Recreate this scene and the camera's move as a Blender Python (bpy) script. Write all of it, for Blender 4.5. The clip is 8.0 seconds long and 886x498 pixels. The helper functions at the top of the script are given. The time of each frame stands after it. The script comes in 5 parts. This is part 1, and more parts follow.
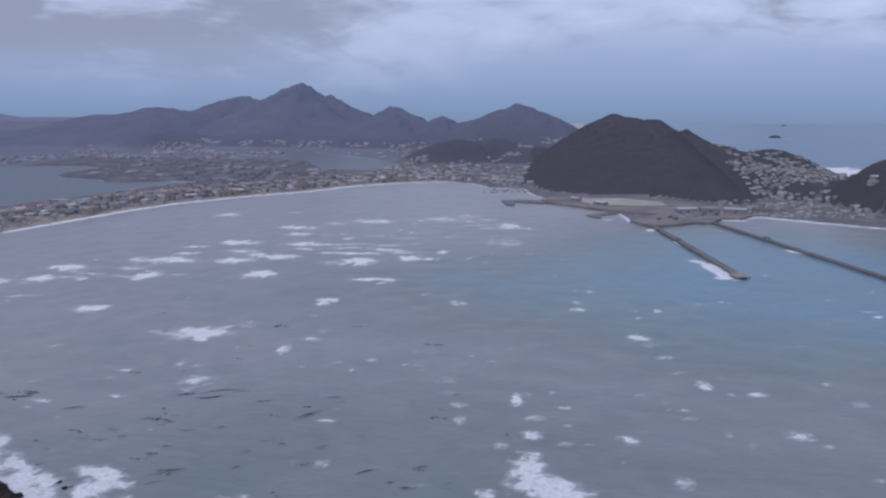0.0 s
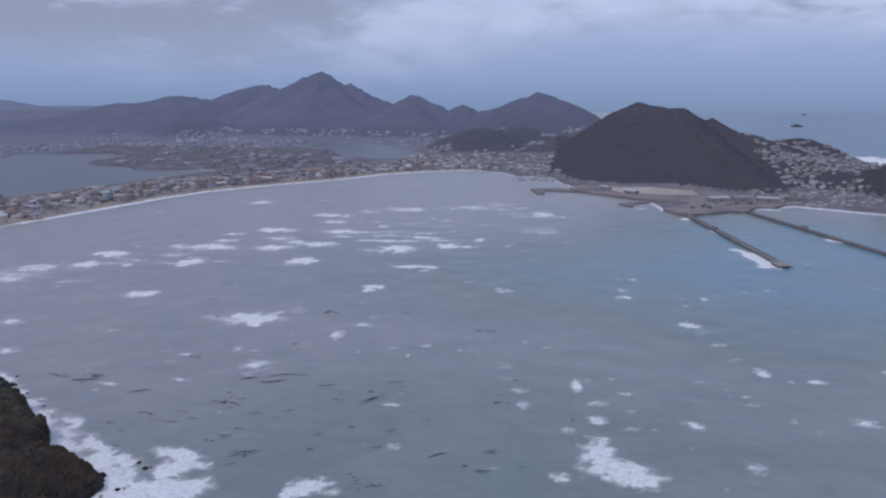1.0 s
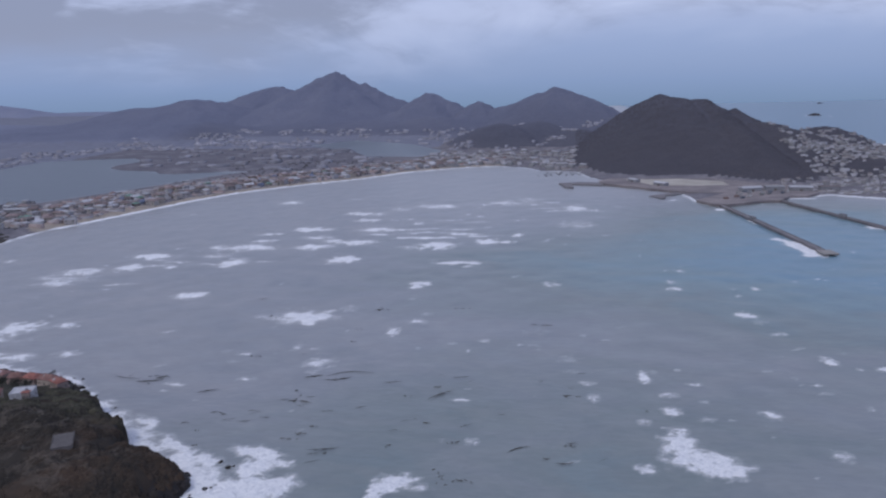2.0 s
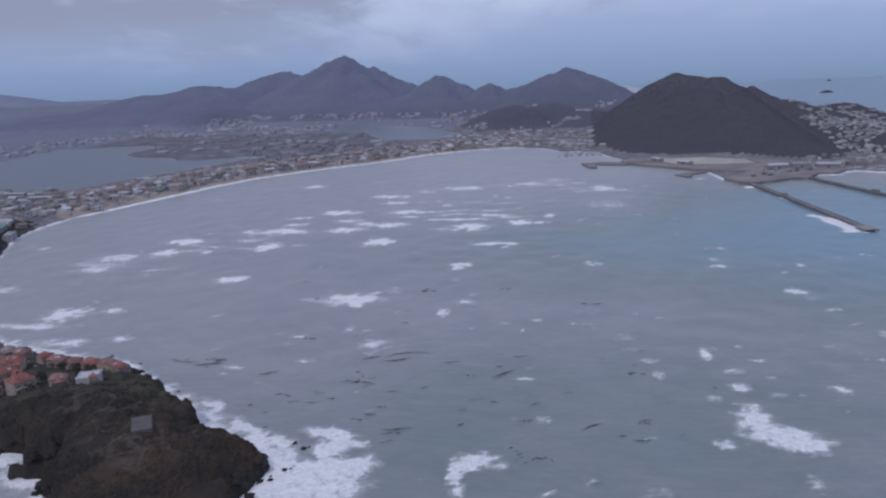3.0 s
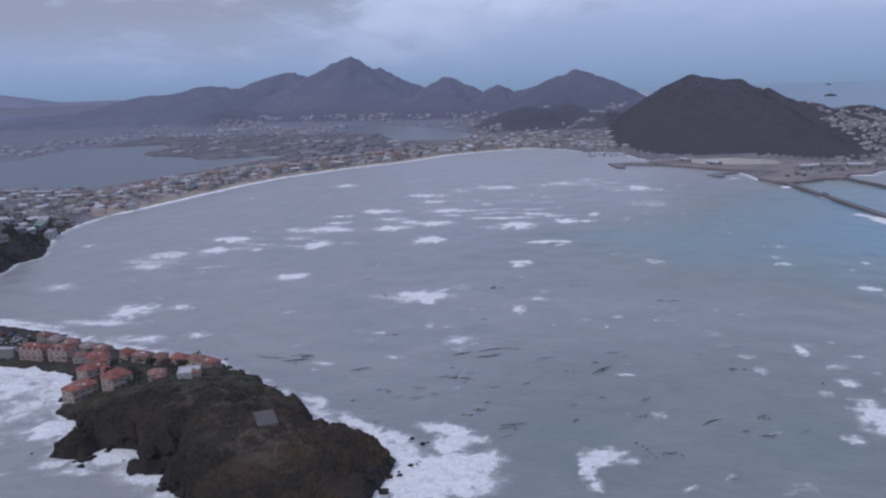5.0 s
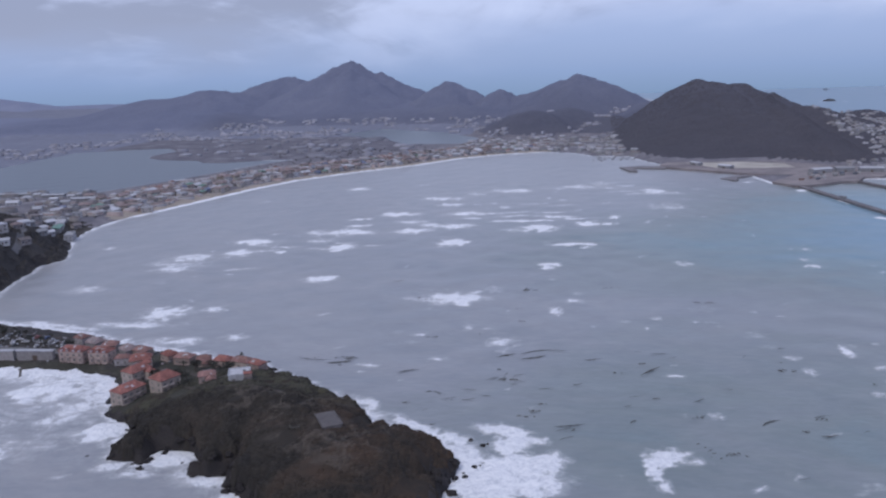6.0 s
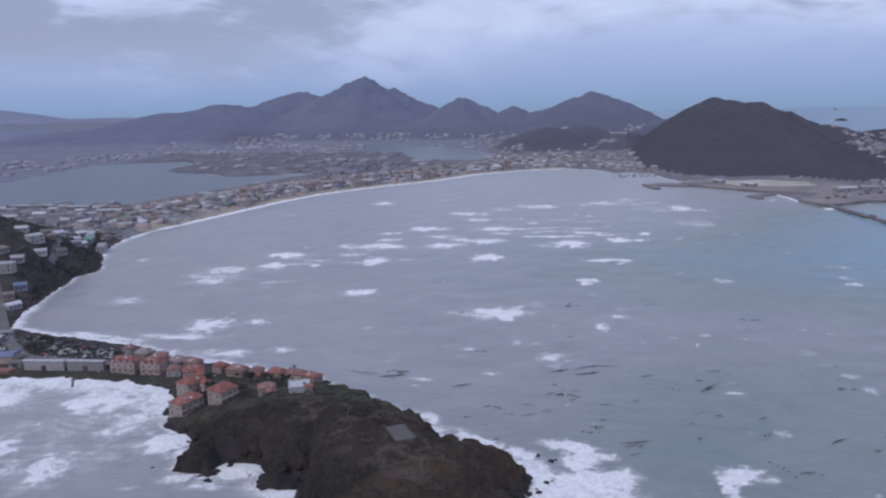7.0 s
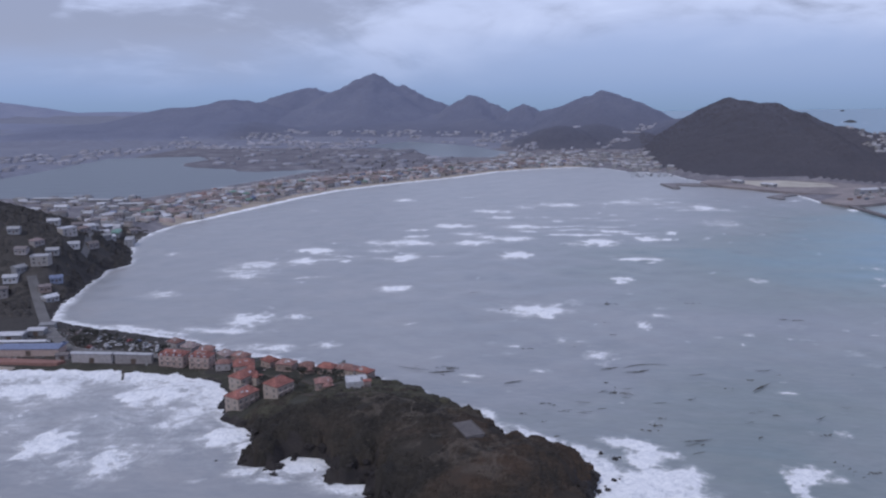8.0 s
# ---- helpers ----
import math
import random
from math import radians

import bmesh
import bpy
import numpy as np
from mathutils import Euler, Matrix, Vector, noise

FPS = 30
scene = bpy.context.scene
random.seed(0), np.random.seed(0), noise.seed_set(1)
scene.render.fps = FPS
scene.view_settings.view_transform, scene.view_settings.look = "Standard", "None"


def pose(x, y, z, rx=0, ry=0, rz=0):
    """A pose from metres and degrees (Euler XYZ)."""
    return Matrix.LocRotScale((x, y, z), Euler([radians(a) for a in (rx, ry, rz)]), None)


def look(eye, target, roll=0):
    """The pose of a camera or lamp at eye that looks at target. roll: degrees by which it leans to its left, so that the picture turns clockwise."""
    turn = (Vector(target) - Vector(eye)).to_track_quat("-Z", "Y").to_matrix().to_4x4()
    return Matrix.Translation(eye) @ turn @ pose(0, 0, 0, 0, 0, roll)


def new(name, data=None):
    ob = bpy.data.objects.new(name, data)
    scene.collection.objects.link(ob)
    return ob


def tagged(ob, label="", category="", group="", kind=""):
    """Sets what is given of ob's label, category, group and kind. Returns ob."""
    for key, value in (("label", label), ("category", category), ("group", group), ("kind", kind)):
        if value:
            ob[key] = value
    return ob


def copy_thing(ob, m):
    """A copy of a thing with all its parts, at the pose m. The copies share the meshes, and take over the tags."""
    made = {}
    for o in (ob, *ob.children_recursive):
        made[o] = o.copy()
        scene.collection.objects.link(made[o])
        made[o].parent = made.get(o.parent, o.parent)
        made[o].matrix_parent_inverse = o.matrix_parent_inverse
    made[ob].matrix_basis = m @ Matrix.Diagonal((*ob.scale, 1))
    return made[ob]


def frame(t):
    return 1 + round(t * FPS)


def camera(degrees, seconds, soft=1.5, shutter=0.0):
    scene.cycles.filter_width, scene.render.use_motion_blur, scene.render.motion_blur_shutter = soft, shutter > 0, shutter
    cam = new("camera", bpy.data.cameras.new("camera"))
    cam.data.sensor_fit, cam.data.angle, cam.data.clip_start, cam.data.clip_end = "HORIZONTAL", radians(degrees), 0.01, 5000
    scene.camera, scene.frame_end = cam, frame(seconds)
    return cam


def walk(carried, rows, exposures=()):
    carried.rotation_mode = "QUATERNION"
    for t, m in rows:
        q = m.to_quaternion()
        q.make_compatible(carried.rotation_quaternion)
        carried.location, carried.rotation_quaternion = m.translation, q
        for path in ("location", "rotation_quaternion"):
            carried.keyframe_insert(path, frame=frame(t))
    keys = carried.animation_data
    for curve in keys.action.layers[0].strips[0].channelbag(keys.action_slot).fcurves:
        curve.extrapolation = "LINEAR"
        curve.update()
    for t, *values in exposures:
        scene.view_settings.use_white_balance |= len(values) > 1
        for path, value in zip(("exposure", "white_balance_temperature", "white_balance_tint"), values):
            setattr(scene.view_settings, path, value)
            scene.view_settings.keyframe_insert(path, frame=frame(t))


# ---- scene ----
# The camera flies sideways past the headland, about 160 m over the sea.
cam = camera(60.0, 8.0, soft=2.3)
PATH = [
    (0, (-0.716, 0.767, 165.726), (-0.918, 2.718, 165.337), 0.2),
    (0.5, (-14.077, -2.398, 165.158), (-14.292, -0.451, 164.753), 0.2),
    (1, (-27.575, -4.899, 164.414), (-27.808, -2.957, 163.998), 0.2),
    (1.5, (-41.674, -6.34, 163.647), (-41.923, -4.399, 163.235), -0.5),
    (3, (-87.271, -8.854, 160.032), (-87.542, -6.927, 159.571), -2.1),
    (3.5, (-101.343, -9.305, 159.055), (-101.614, -7.379, 158.588), -2.2),
    (4, (-115.555, -10.02, 157.984), (-115.821, -8.092, 157.525), -1.9),
    (4.5, (-129.467, -10.973, 157.04), (-129.725, -9.043, 156.584), -1.8),
    (6, (-171.785, -14.335, 154.909), (-172.019, -12.399, 154.466), -1.7),
    (6.5, (-185.497, -15.457, 154.482), (-185.731, -13.518, 154.054), -1.4),
    (7, (-199.714, -16.907, 154.212), (-199.958, -14.964, 153.81), -1.2),
    (7.5, (-213.547, -18.364, 154.039), (-213.794, -16.42, 153.643), -0.8),
    (8, (-227.207, -20.221, 153.967), (-227.453, -18.279, 153.559), -0.6),
]
walk(cam, [(t, look(eye, target, roll)) for t, eye, target, roll in PATH],
     exposures=[(0.0, 0.14), (1.5, 0.12), (3.5, 0.10), (4.5, 0.11), (6.0, 0.33), (7.0, 0.33), (8.0, 0.31)])

# ---- sky and light: a windy overcast after a storm ----
world = bpy.data.worlds.new("overcast_sky")
scene.world = world
world.use_nodes = True
wt = world.node_tree
wt.nodes.clear()


def wnode(kind, **values):
    n = wt.nodes.new(kind)
    for key, value in values.items():
        n.inputs[key].default_value = value
    return n


w_out = wt.nodes.new("ShaderNodeOutputWorld")
w_bg = wt.nodes.new("ShaderNodeBackground")
w_sky = wt.nodes.new("ShaderNodeTexSky")
w_sky.sky_type = "NISHITA"
w_sky.sun_disc = False
w_sky.sun_elevation = radians(48)
w_sky.sun_rotation = radians(200)
w_dim = wt.nodes.new("ShaderNodeVectorMath")
w_dim.operation = "SCALE"
w_dim.inputs["Scale"].default_value = 0.06
wt.links.new(w_sky.outputs["Color"], w_dim.inputs[0])
w_tc = wt.nodes.new("ShaderNodeTexCoord")
w_sep = wt.nodes.new("ShaderNodeSeparateXYZ")
wt.links.new(w_tc.outputs["Generated"], w_sep.inputs[0])
# veil colour by height over the horizon
w_ramp = wt.nodes.new("ShaderNodeValToRGB")
w_map = wnode("ShaderNodeMapRange", **{"From Min": -0.06, "From Max": 0.30})
wt.links.new(w_sep.outputs["Z"], w_map.inputs["Value"])
wt.links.new(w_map.outputs[0], w_ramp.inputs[0])
els = w_ramp.color_ramp.elements
els[0].position, els[0].color = 0.0, (0.128, 0.205, 0.330, 1)
els[1].position, els[1].color = 1.0, (0.504, 0.600, 0.840, 1)
for p, c in ((0.07, (0.148, 0.226, 0.372, 1)), (0.17, (0.194, 0.274, 0.468, 1)), (0.27, (0.230, 0.306, 0.518, 1)), (0.38, (0.262, 0.330, 0.548, 1)), (0.5, (0.335, 0.400, 0.620, 1))):
    e = els.new(p)
    e.color = c


def sky_noise(scale, size, detail, rough, distortion, shift=(0, 0, 0)):
    m = wt.nodes.new("ShaderNodeMapping")
    m.inputs["Scale"].default_value, m.inputs["Location"].default_value = scale, shift
    wt.links.new(w_tc.outputs["Generated"], m.inputs["Vector"])
    n = wnode("ShaderNodeTexNoise", Scale=size, Detail=detail, Roughness=rough, Distortion=distortion)
    wt.links.new(m.outputs[0], n.inputs["Vector"])
    return n.outputs[0]


def sky_math(op, a, b=0.0, c=0.0):
    n = wt.nodes.new("ShaderNodeMath")
    n.operation = op
    for socket, v in zip(n.inputs, (a, b, c)):
        if isinstance(v, (int, float)):
            socket.default_value = v
        else:
            wt.links.new(v, socket)
    return n.outputs[0]


def sky_step(value, lo, hi, to=1.0):
    n = wnode("ShaderNodeMapRange", **{"From Min": lo, "From Max": hi, "To Max": to})
    n.interpolation_type = "SMOOTHSTEP"
    wt.links.new(value, n.inputs["Value"])
    return n.outputs[0]


def sky_mix(fac, a, b):
    n = wt.nodes.new("ShaderNodeMix")
    n.data_type = "RGBA"
    for socket, v in ((n.inputs[0], fac), (n.inputs[6], a), (n.inputs[7], b)):
        if isinstance(v, (tuple, float)):
            socket.default_value = (*v, 1) if isinstance(v, tuple) else v
        else:
            wt.links.new(v, socket)
    return n.outputs[2]


# long cloud banks, flattened towards the horizon, with soft wisps and bright breaks
w_bank = sky_noise((3.4, 3.4, 11.0), 1.25, 8.0, 0.55, 0.6, (0.4, 0.0, 0.35))
w_wisp = sky_noise((6.5, 6.5, 24.0), 1.0, 6.0, 0.55, 0.8)
w_body = sky_math("ADD", sky_math("MULTIPLY", w_bank, 0.74), sky_math("MULTIPLY", w_wisp, 0.26))
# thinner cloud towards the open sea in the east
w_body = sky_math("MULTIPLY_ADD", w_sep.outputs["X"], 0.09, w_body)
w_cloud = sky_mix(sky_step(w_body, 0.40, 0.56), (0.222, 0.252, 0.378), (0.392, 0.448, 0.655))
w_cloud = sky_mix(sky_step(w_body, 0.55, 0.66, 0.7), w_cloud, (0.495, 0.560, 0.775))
# the cloud base hangs lower in some banks than in others
w_base = sky_math("ADD", w_sep.outputs["Z"], sky_math("MULTIPLY_ADD", sky_noise((1.7, 1.7, 5.0), 1.2, 5.0, 0.5, 0.3), 0.20, -0.10))
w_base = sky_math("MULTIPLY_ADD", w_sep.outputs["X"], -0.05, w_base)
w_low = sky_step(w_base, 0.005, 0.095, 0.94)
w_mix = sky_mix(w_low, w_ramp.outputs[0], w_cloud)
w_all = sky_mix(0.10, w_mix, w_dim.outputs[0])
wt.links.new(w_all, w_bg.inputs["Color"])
w_bg.inputs["Strength"].default_value = 1.15
wt.links.new(w_bg.outputs[0], w_out.inputs["Surface"])

sun_data = bpy.data.lights.new("veiled_sun", "SUN")
sun_data.energy, sun_data.angle, sun_data.color = 1.0, radians(14), (1.0, 0.97, 0.93)
sun = new("veiled_sun", sun_data)
sun.matrix_world = look((0, 0, 900), (420, 560, 0))

# ---- materials ----
def material(name, rough=0.8, spec=0.3):
    m = bpy.data.materials.new(name)
    m.use_nodes = True
    b = m.node_tree.nodes["Principled BSDF"]
    b.inputs["Roughness"].default_value = rough
    b.inputs["Specular IOR Level"].default_value = spec
    return m, m.node_tree, b


def noise_node(nt, scale, detail=4.0, rough=0.6, vector=None, distortion=0.0):
    n = nt.nodes.new("ShaderNodeTexNoise")
    n.inputs["Scale"].default_value, n.inputs["Detail"].default_value = scale, detail
    n.inputs["Roughness"].default_value, n.inputs["Distortion"].default_value = rough, distortion
    if vector is not None:
        nt.links.new(vector, n.inputs["Vector"])
    return n.outputs[0]


def ramp_node(nt, value, stops):
    n = nt.nodes.new("ShaderNodeValToRGB")
    e = n.color_ramp.elements
    e[0].position, e[0].color = stops[0][0], (*stops[0][1], 1)
    e[1].position, e[1].color = stops[-1][0], (*stops[-1][1], 1)
    for p, c in stops[1:-1]:
        e.new(p).color = (*c, 1)
    nt.links.new(value, n.inputs[0])
    return n.outputs[0]


def mix_node(nt, fac, a, b, blend="MIX"):
    n = nt.nodes.new("ShaderNodeMix")
    n.data_type, n.blend_type = "RGBA", blend
    for socket, v in ((n.inputs[0], fac), (n.inputs[6], a), (n.inputs[7], b)):
        if isinstance(v, tuple):
            socket.default_value = (*v, 1)
        elif isinstance(v, (int, float)):
            socket.default_value = v
        else:
            nt.links.new(v, socket)
    return n.outputs[2]


def math_node(nt, op, a, b=0.0, clamp=False):
    n = nt.nodes.new("ShaderNodeMath")
    n.operation, n.use_clamp = op, clamp
    for socket, v in ((n.inputs[0], a), (n.inputs[1], b)):
        if isinstance(v, (int, float)):
            socket.default_value = v
        else:
            nt.links.new(v, socket)
    return n.outputs[0]


def smooth_node(nt, value, lo, hi, to_lo=0.0, to_hi=1.0):
    n = nt.nodes.new("ShaderNodeMapRange")
    n.interpolation_type = "SMOOTHSTEP"
    for key, v in (("From Min", lo), ("From Max", hi), ("To Min", to_lo), ("To Max", to_hi)):
        n.inputs[key].default_value = v
    nt.links.new(value, n.inputs["Value"])
    return n.outputs[0]


def bump_node(nt, bsdf, height, distance, strength=1.0, normal=None):
    n = nt.nodes.new("ShaderNodeBump")
    n.inputs["Distance"].default_value, n.inputs["Strength"].default_value = distance, strength
    nt.links.new(height, n.inputs["Height"])
    if normal is not None:
        nt.links.new(normal, n.inputs["Normal"])
    nt.links.new(n.outputs[0], bsdf.inputs["Normal"])
    return n.outputs[0]


def place(nt, scale=(1, 1, 1), turn=0.0):
    tc, mp = nt.nodes.new("ShaderNodeTexCoord"), nt.nodes.new("ShaderNodeMapping")
    mp.inputs["Scale"].default_value = scale
    mp.inputs["Rotation"].default_value = (0, 0, radians(turn))
    nt.links.new(tc.outputs["Object"], mp.inputs["Vector"])
    return mp.outputs[0]


def attribute(nt, name):
    n = nt.nodes.new("ShaderNodeAttribute")
    n.attribute_name = name
    return n.outputs["Fac"]


def earth(name, stops, scale, fine, depth, rough=0.95, grain=0.35):
    """Soil, scrub or paving: patches at one scale, grain at a finer one."""
    m, nt, b = material(name, rough, 0.15)
    v = place(nt)
    big = noise_node(nt, scale, 6.0, 0.65, v, 0.4)
    small = noise_node(nt, fine, 5.0, 0.7, v)
    col = ramp_node(nt, big, stops)
    col = mix_node(nt, grain, col, ramp_node(nt, small, [(0.25, (0.35, 0.35, 0.35)), (0.75, (1.5, 1.5, 1.5))]), "MULTIPLY")
    nt.links.new(col, b.inputs["Base Color"])
    bump_node(nt, b, small, depth)
    return m


def plain(name, colour, rough=0.75, spec=0.3, spread=0.22, scale=0.6, metal=0.0):
    """Paint, render, tile or metal with stains and a little difference from piece to piece."""
    m, nt, b = material(name, rough, spec)
    b.inputs["Metallic"].default_value = metal
    v = place(nt)
    stain = noise_node(nt, scale, 6.0, 0.7, v)
    info = nt.nodes.new("ShaderNodeObjectInfo")
    lo, hi = 1 - spread, 1 + spread
    tone = ramp_node(nt, stain, [(0.3, (lo, lo, lo)), (0.7, (hi, hi, hi))])
    col = mix_node(nt, 1.0, colour, tone, "MULTIPLY")
    shift = smooth_node(nt, info.outputs["Random"], 0, 1, 0.82, 1.15)
    col2 = nt.nodes.new("ShaderNodeVectorMath")
    col2.operation = "SCALE"
    nt.links.new(col, col2.inputs[0])
    nt.links.new(shift, col2.inputs["Scale"])
    nt.links.new(col2.outputs[0], b.inputs["Base Color"])
    bump_node(nt, b, noise_node(nt, scale * 6, 4.0, 0.6, v), 0.03)
    return m


def leafy(name, stops):
    """Foliage: each clump takes its own tone."""
    m, nt, b = material(name, 0.9, 0.1)
    geo = nt.nodes.new("ShaderNodeNewGeometry")
    v = place(nt)
    patch = noise_node(nt, 0.025, 4.0, 0.6, v)
    pick = math_node(nt, "ADD", math_node(nt, "MULTIPLY", geo.outputs["Random Per Island"], 0.28), math_node(nt, "MULTIPLY", patch, 0.72))
    nt.links.new(ramp_node(nt, pick, stops), b.inputs["Base Color"])
    return m


def headland_cover(name, clumped):
    """Burnt dark scrub; olive grass towards the resort, rusty bracken on the seaward end, worn pale earth on the crown."""
    m, nt, b = material(name, 0.95, 0.12)
    v = place(nt)
    geo, sep = nt.nodes.new("ShaderNodeNewGeometry"), nt.nodes.new("ShaderNodeSeparateXYZ")
    nt.links.new(geo.outputs["Position"], sep.inputs[0])
    big = noise_node(nt, 0.045, 6.0, 0.62, v, 0.8)
    mid = noise_node(nt, 0.13, 5.0, 0.65, v, 0.5)
    small = noise_node(nt, 0.7, 5.0, 0.7, v)
    col = ramp_node(nt, big, [(0.30, (0.027, 0.025, 0.025)), (0.50, (0.037, 0.033, 0.030)), (0.66, (0.050, 0.041, 0.036))])
    olive = math_node(nt, "MULTIPLY", smooth_node(nt, math_node(nt, "ADD", sep.outputs["Y"], math_node(nt, "MULTIPLY", big, 40)), 304, 330), smooth_node(nt, mid, 0.36, 0.60))
    col = mix_node(nt, olive, col, (0.068, 0.066, 0.050))
    rust = math_node(nt, "MULTIPLY", smooth_node(nt, math_node(nt, "ADD", sep.outputs["X"], math_node(nt, "MULTIPLY", mid, 60)), -250, -205), smooth_node(nt, big, 0.36, 0.62))
    col = mix_node(nt, math_node(nt, "MULTIPLY", rust, 0.6), col, (0.066, 0.044, 0.033))
    crown_of = math_node(nt, "SUBTRACT", sep.outputs["Z"], math_node(nt, "MULTIPLY", mid, 9.0))
    worn = math_node(nt, "MULTIPLY", smooth_node(nt, crown_of, 10.0, 14.5), smooth_node(nt, noise_node(nt, 0.075, 5.0, 0.6, v, 1.4), 0.50, 0.64))
    col = mix_node(nt, math_node(nt, "MULTIPLY", worn, 0.6), col, (0.100, 0.085, 0.076))
    speck = smooth_node(nt, noise_node(nt, 0.33, 3.0, 0.6, v), 0.70, 0.78)
    col = mix_node(nt, math_node(nt, "MULTIPLY", speck, 0.5), col, (0.13, 0.115, 0.10))
    tone = geo.outputs["Random Per Island"] if clumped else small
    col = mix_node(nt, 0.34, col, ramp_node(nt, tone, [(0.2, (0.62, 0.62, 0.62)), (0.8, (1.38, 1.36, 1.34))]), "MULTIPLY")
    nt.links.new(col, b.inputs["Base Color"])
    if not clumped:
        bump_node(nt, b, small, 0.15)
    return m


M_SCRUB_GROUND = headland_cover("dry_scrub_soil", False)


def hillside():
    """Leafless woods and dry grass; distance haze painted in, paler and bluer northwards."""
    m, nt, b = material("stripped_hillside", 0.95, 0.1)
    v = place(nt)
    sep = nt.nodes.new("ShaderNodeSeparateXYZ")
    nt.links.new(v, sep.inputs[0])
    big = noise_node(nt, 0.008, 6.0, 0.6, v, 0.4)
    small = noise_node(nt, 0.10, 6.0, 0.7, v)
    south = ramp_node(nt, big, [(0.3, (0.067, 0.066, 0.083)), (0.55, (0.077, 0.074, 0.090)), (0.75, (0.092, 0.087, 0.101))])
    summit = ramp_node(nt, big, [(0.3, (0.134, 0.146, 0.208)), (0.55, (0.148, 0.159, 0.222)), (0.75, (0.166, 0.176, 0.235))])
    # valley and far-west tones hold more of the painted haze
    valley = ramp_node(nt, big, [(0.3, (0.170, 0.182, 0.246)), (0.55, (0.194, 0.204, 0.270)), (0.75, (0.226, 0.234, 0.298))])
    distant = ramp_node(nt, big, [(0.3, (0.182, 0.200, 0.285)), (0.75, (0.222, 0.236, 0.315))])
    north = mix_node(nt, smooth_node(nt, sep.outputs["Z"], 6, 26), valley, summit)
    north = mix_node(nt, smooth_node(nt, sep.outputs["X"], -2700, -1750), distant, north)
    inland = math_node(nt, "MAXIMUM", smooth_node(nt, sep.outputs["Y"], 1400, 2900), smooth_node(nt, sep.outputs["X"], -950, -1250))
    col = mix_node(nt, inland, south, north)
    col = mix_node(nt, 0.35, col, ramp_node(nt, small, [(0.3, (0.7, 0.7, 0.7)), (0.7, (1.25, 1.25, 1.25))]), "MULTIPLY")
    nt.links.new(col, b.inputs["Base Color"])
    bump_node(nt, b, small, 0.5)
    return m


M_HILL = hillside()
M_GRASS = earth("dark_resort_grass", [(0.3, (0.040, 0.040, 0.036)), (0.55, (0.056, 0.054, 0.046)), (0.72, (0.105, 0.094, 0.084))], 0.06, 0.6, 0.2)
M_DIRT = earth("trodden_dirt", [(0.3, (0.056, 0.049, 0.044)), (0.7, (0.094, 0.081, 0.071))], 0.08, 0.7, 0.05)
M_SAND = earth("wet_beach_sand", [(0.3, (0.24, 0.21, 0.19)), (0.7, (0.36, 0.31, 0.27))], 0.03, 0.4, 0.1, 0.85, 0.2)
# town and pond-fill tones are raised and blued to paint in haze
M_TOWN = earth("town_ground", [(0.3, (0.120, 0.116, 0.138)), (0.5, (0.172, 0.163, 0.186)), (0.68, (0.240, 0.226, 0.246))], 0.03, 0.25, 0.2)
M_FLAT = earth("pond_fill_ground", [(0.3, (0.105, 0.102, 0.128)), (0.5, (0.140, 0.134, 0.160)), (0.70, (0.230, 0.222, 0.246))], 0.022, 0.1, 0.3)
# pale blue of distance haze is mixed into this ground colour
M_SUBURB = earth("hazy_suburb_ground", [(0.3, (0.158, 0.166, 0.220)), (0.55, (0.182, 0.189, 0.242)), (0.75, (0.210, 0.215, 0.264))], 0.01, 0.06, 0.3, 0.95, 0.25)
M_BANK = earth("dry_bank_soil", [(0.3, (0.047, 0.044, 0.044)), (0.55, (0.062, 0.057, 0.056)), (0.75, (0.090, 0.082, 0.079))], 0.03, 0.4, 0.2)
M_ROCK = earth("dark_shore_rock", [(0.3, (0.018, 0.016, 0.018)), (0.7, (0.050, 0.043, 0.042))], 0.12, 0.9, 0.5, 0.6)
M_ROAD = earth("grey_asphalt_road", [(0.3, (0.11, 0.105, 0.11)), (0.7, (0.17, 0.165, 0.17))], 0.05, 0.8, 0.02, 0.85, 0.2)
M_CONCRETE = earth("weathered_concrete", [(0.3, (0.20, 0.19, 0.19)), (0.7, (0.33, 0.31, 0.30))], 0.06, 0.6, 0.05, 0.85, 0.25)
M_PAD = earth("grey_pad_concrete", [(0.3, (0.088, 0.082, 0.086)), (0.7, (0.145, 0.132, 0.136))], 0.1, 0.8, 0.03, 0.9, 0.25)
M_RUIN = earth("old_grey_stone", [(0.3, (0.050, 0.046, 0.043)), (0.7, (0.090, 0.081, 0.074))], 0.3, 1.5, 0.1, 0.9, 0.3)
M_PIER = earth("wet_pier_concrete", [(0.3, (0.155, 0.145, 0.158)), (0.7, (0.235, 0.218, 0.228))], 0.05, 0.5, 0.05, 0.7, 0.25)
M_QUAY = earth("brown_quay_gravel", [(0.3, (0.15, 0.134, 0.146)), (0.5, (0.22, 0.195, 0.202)), (0.7, (0.32, 0.280, 0.278))], 0.02, 0.3, 0.05, 0.9, 0.2)


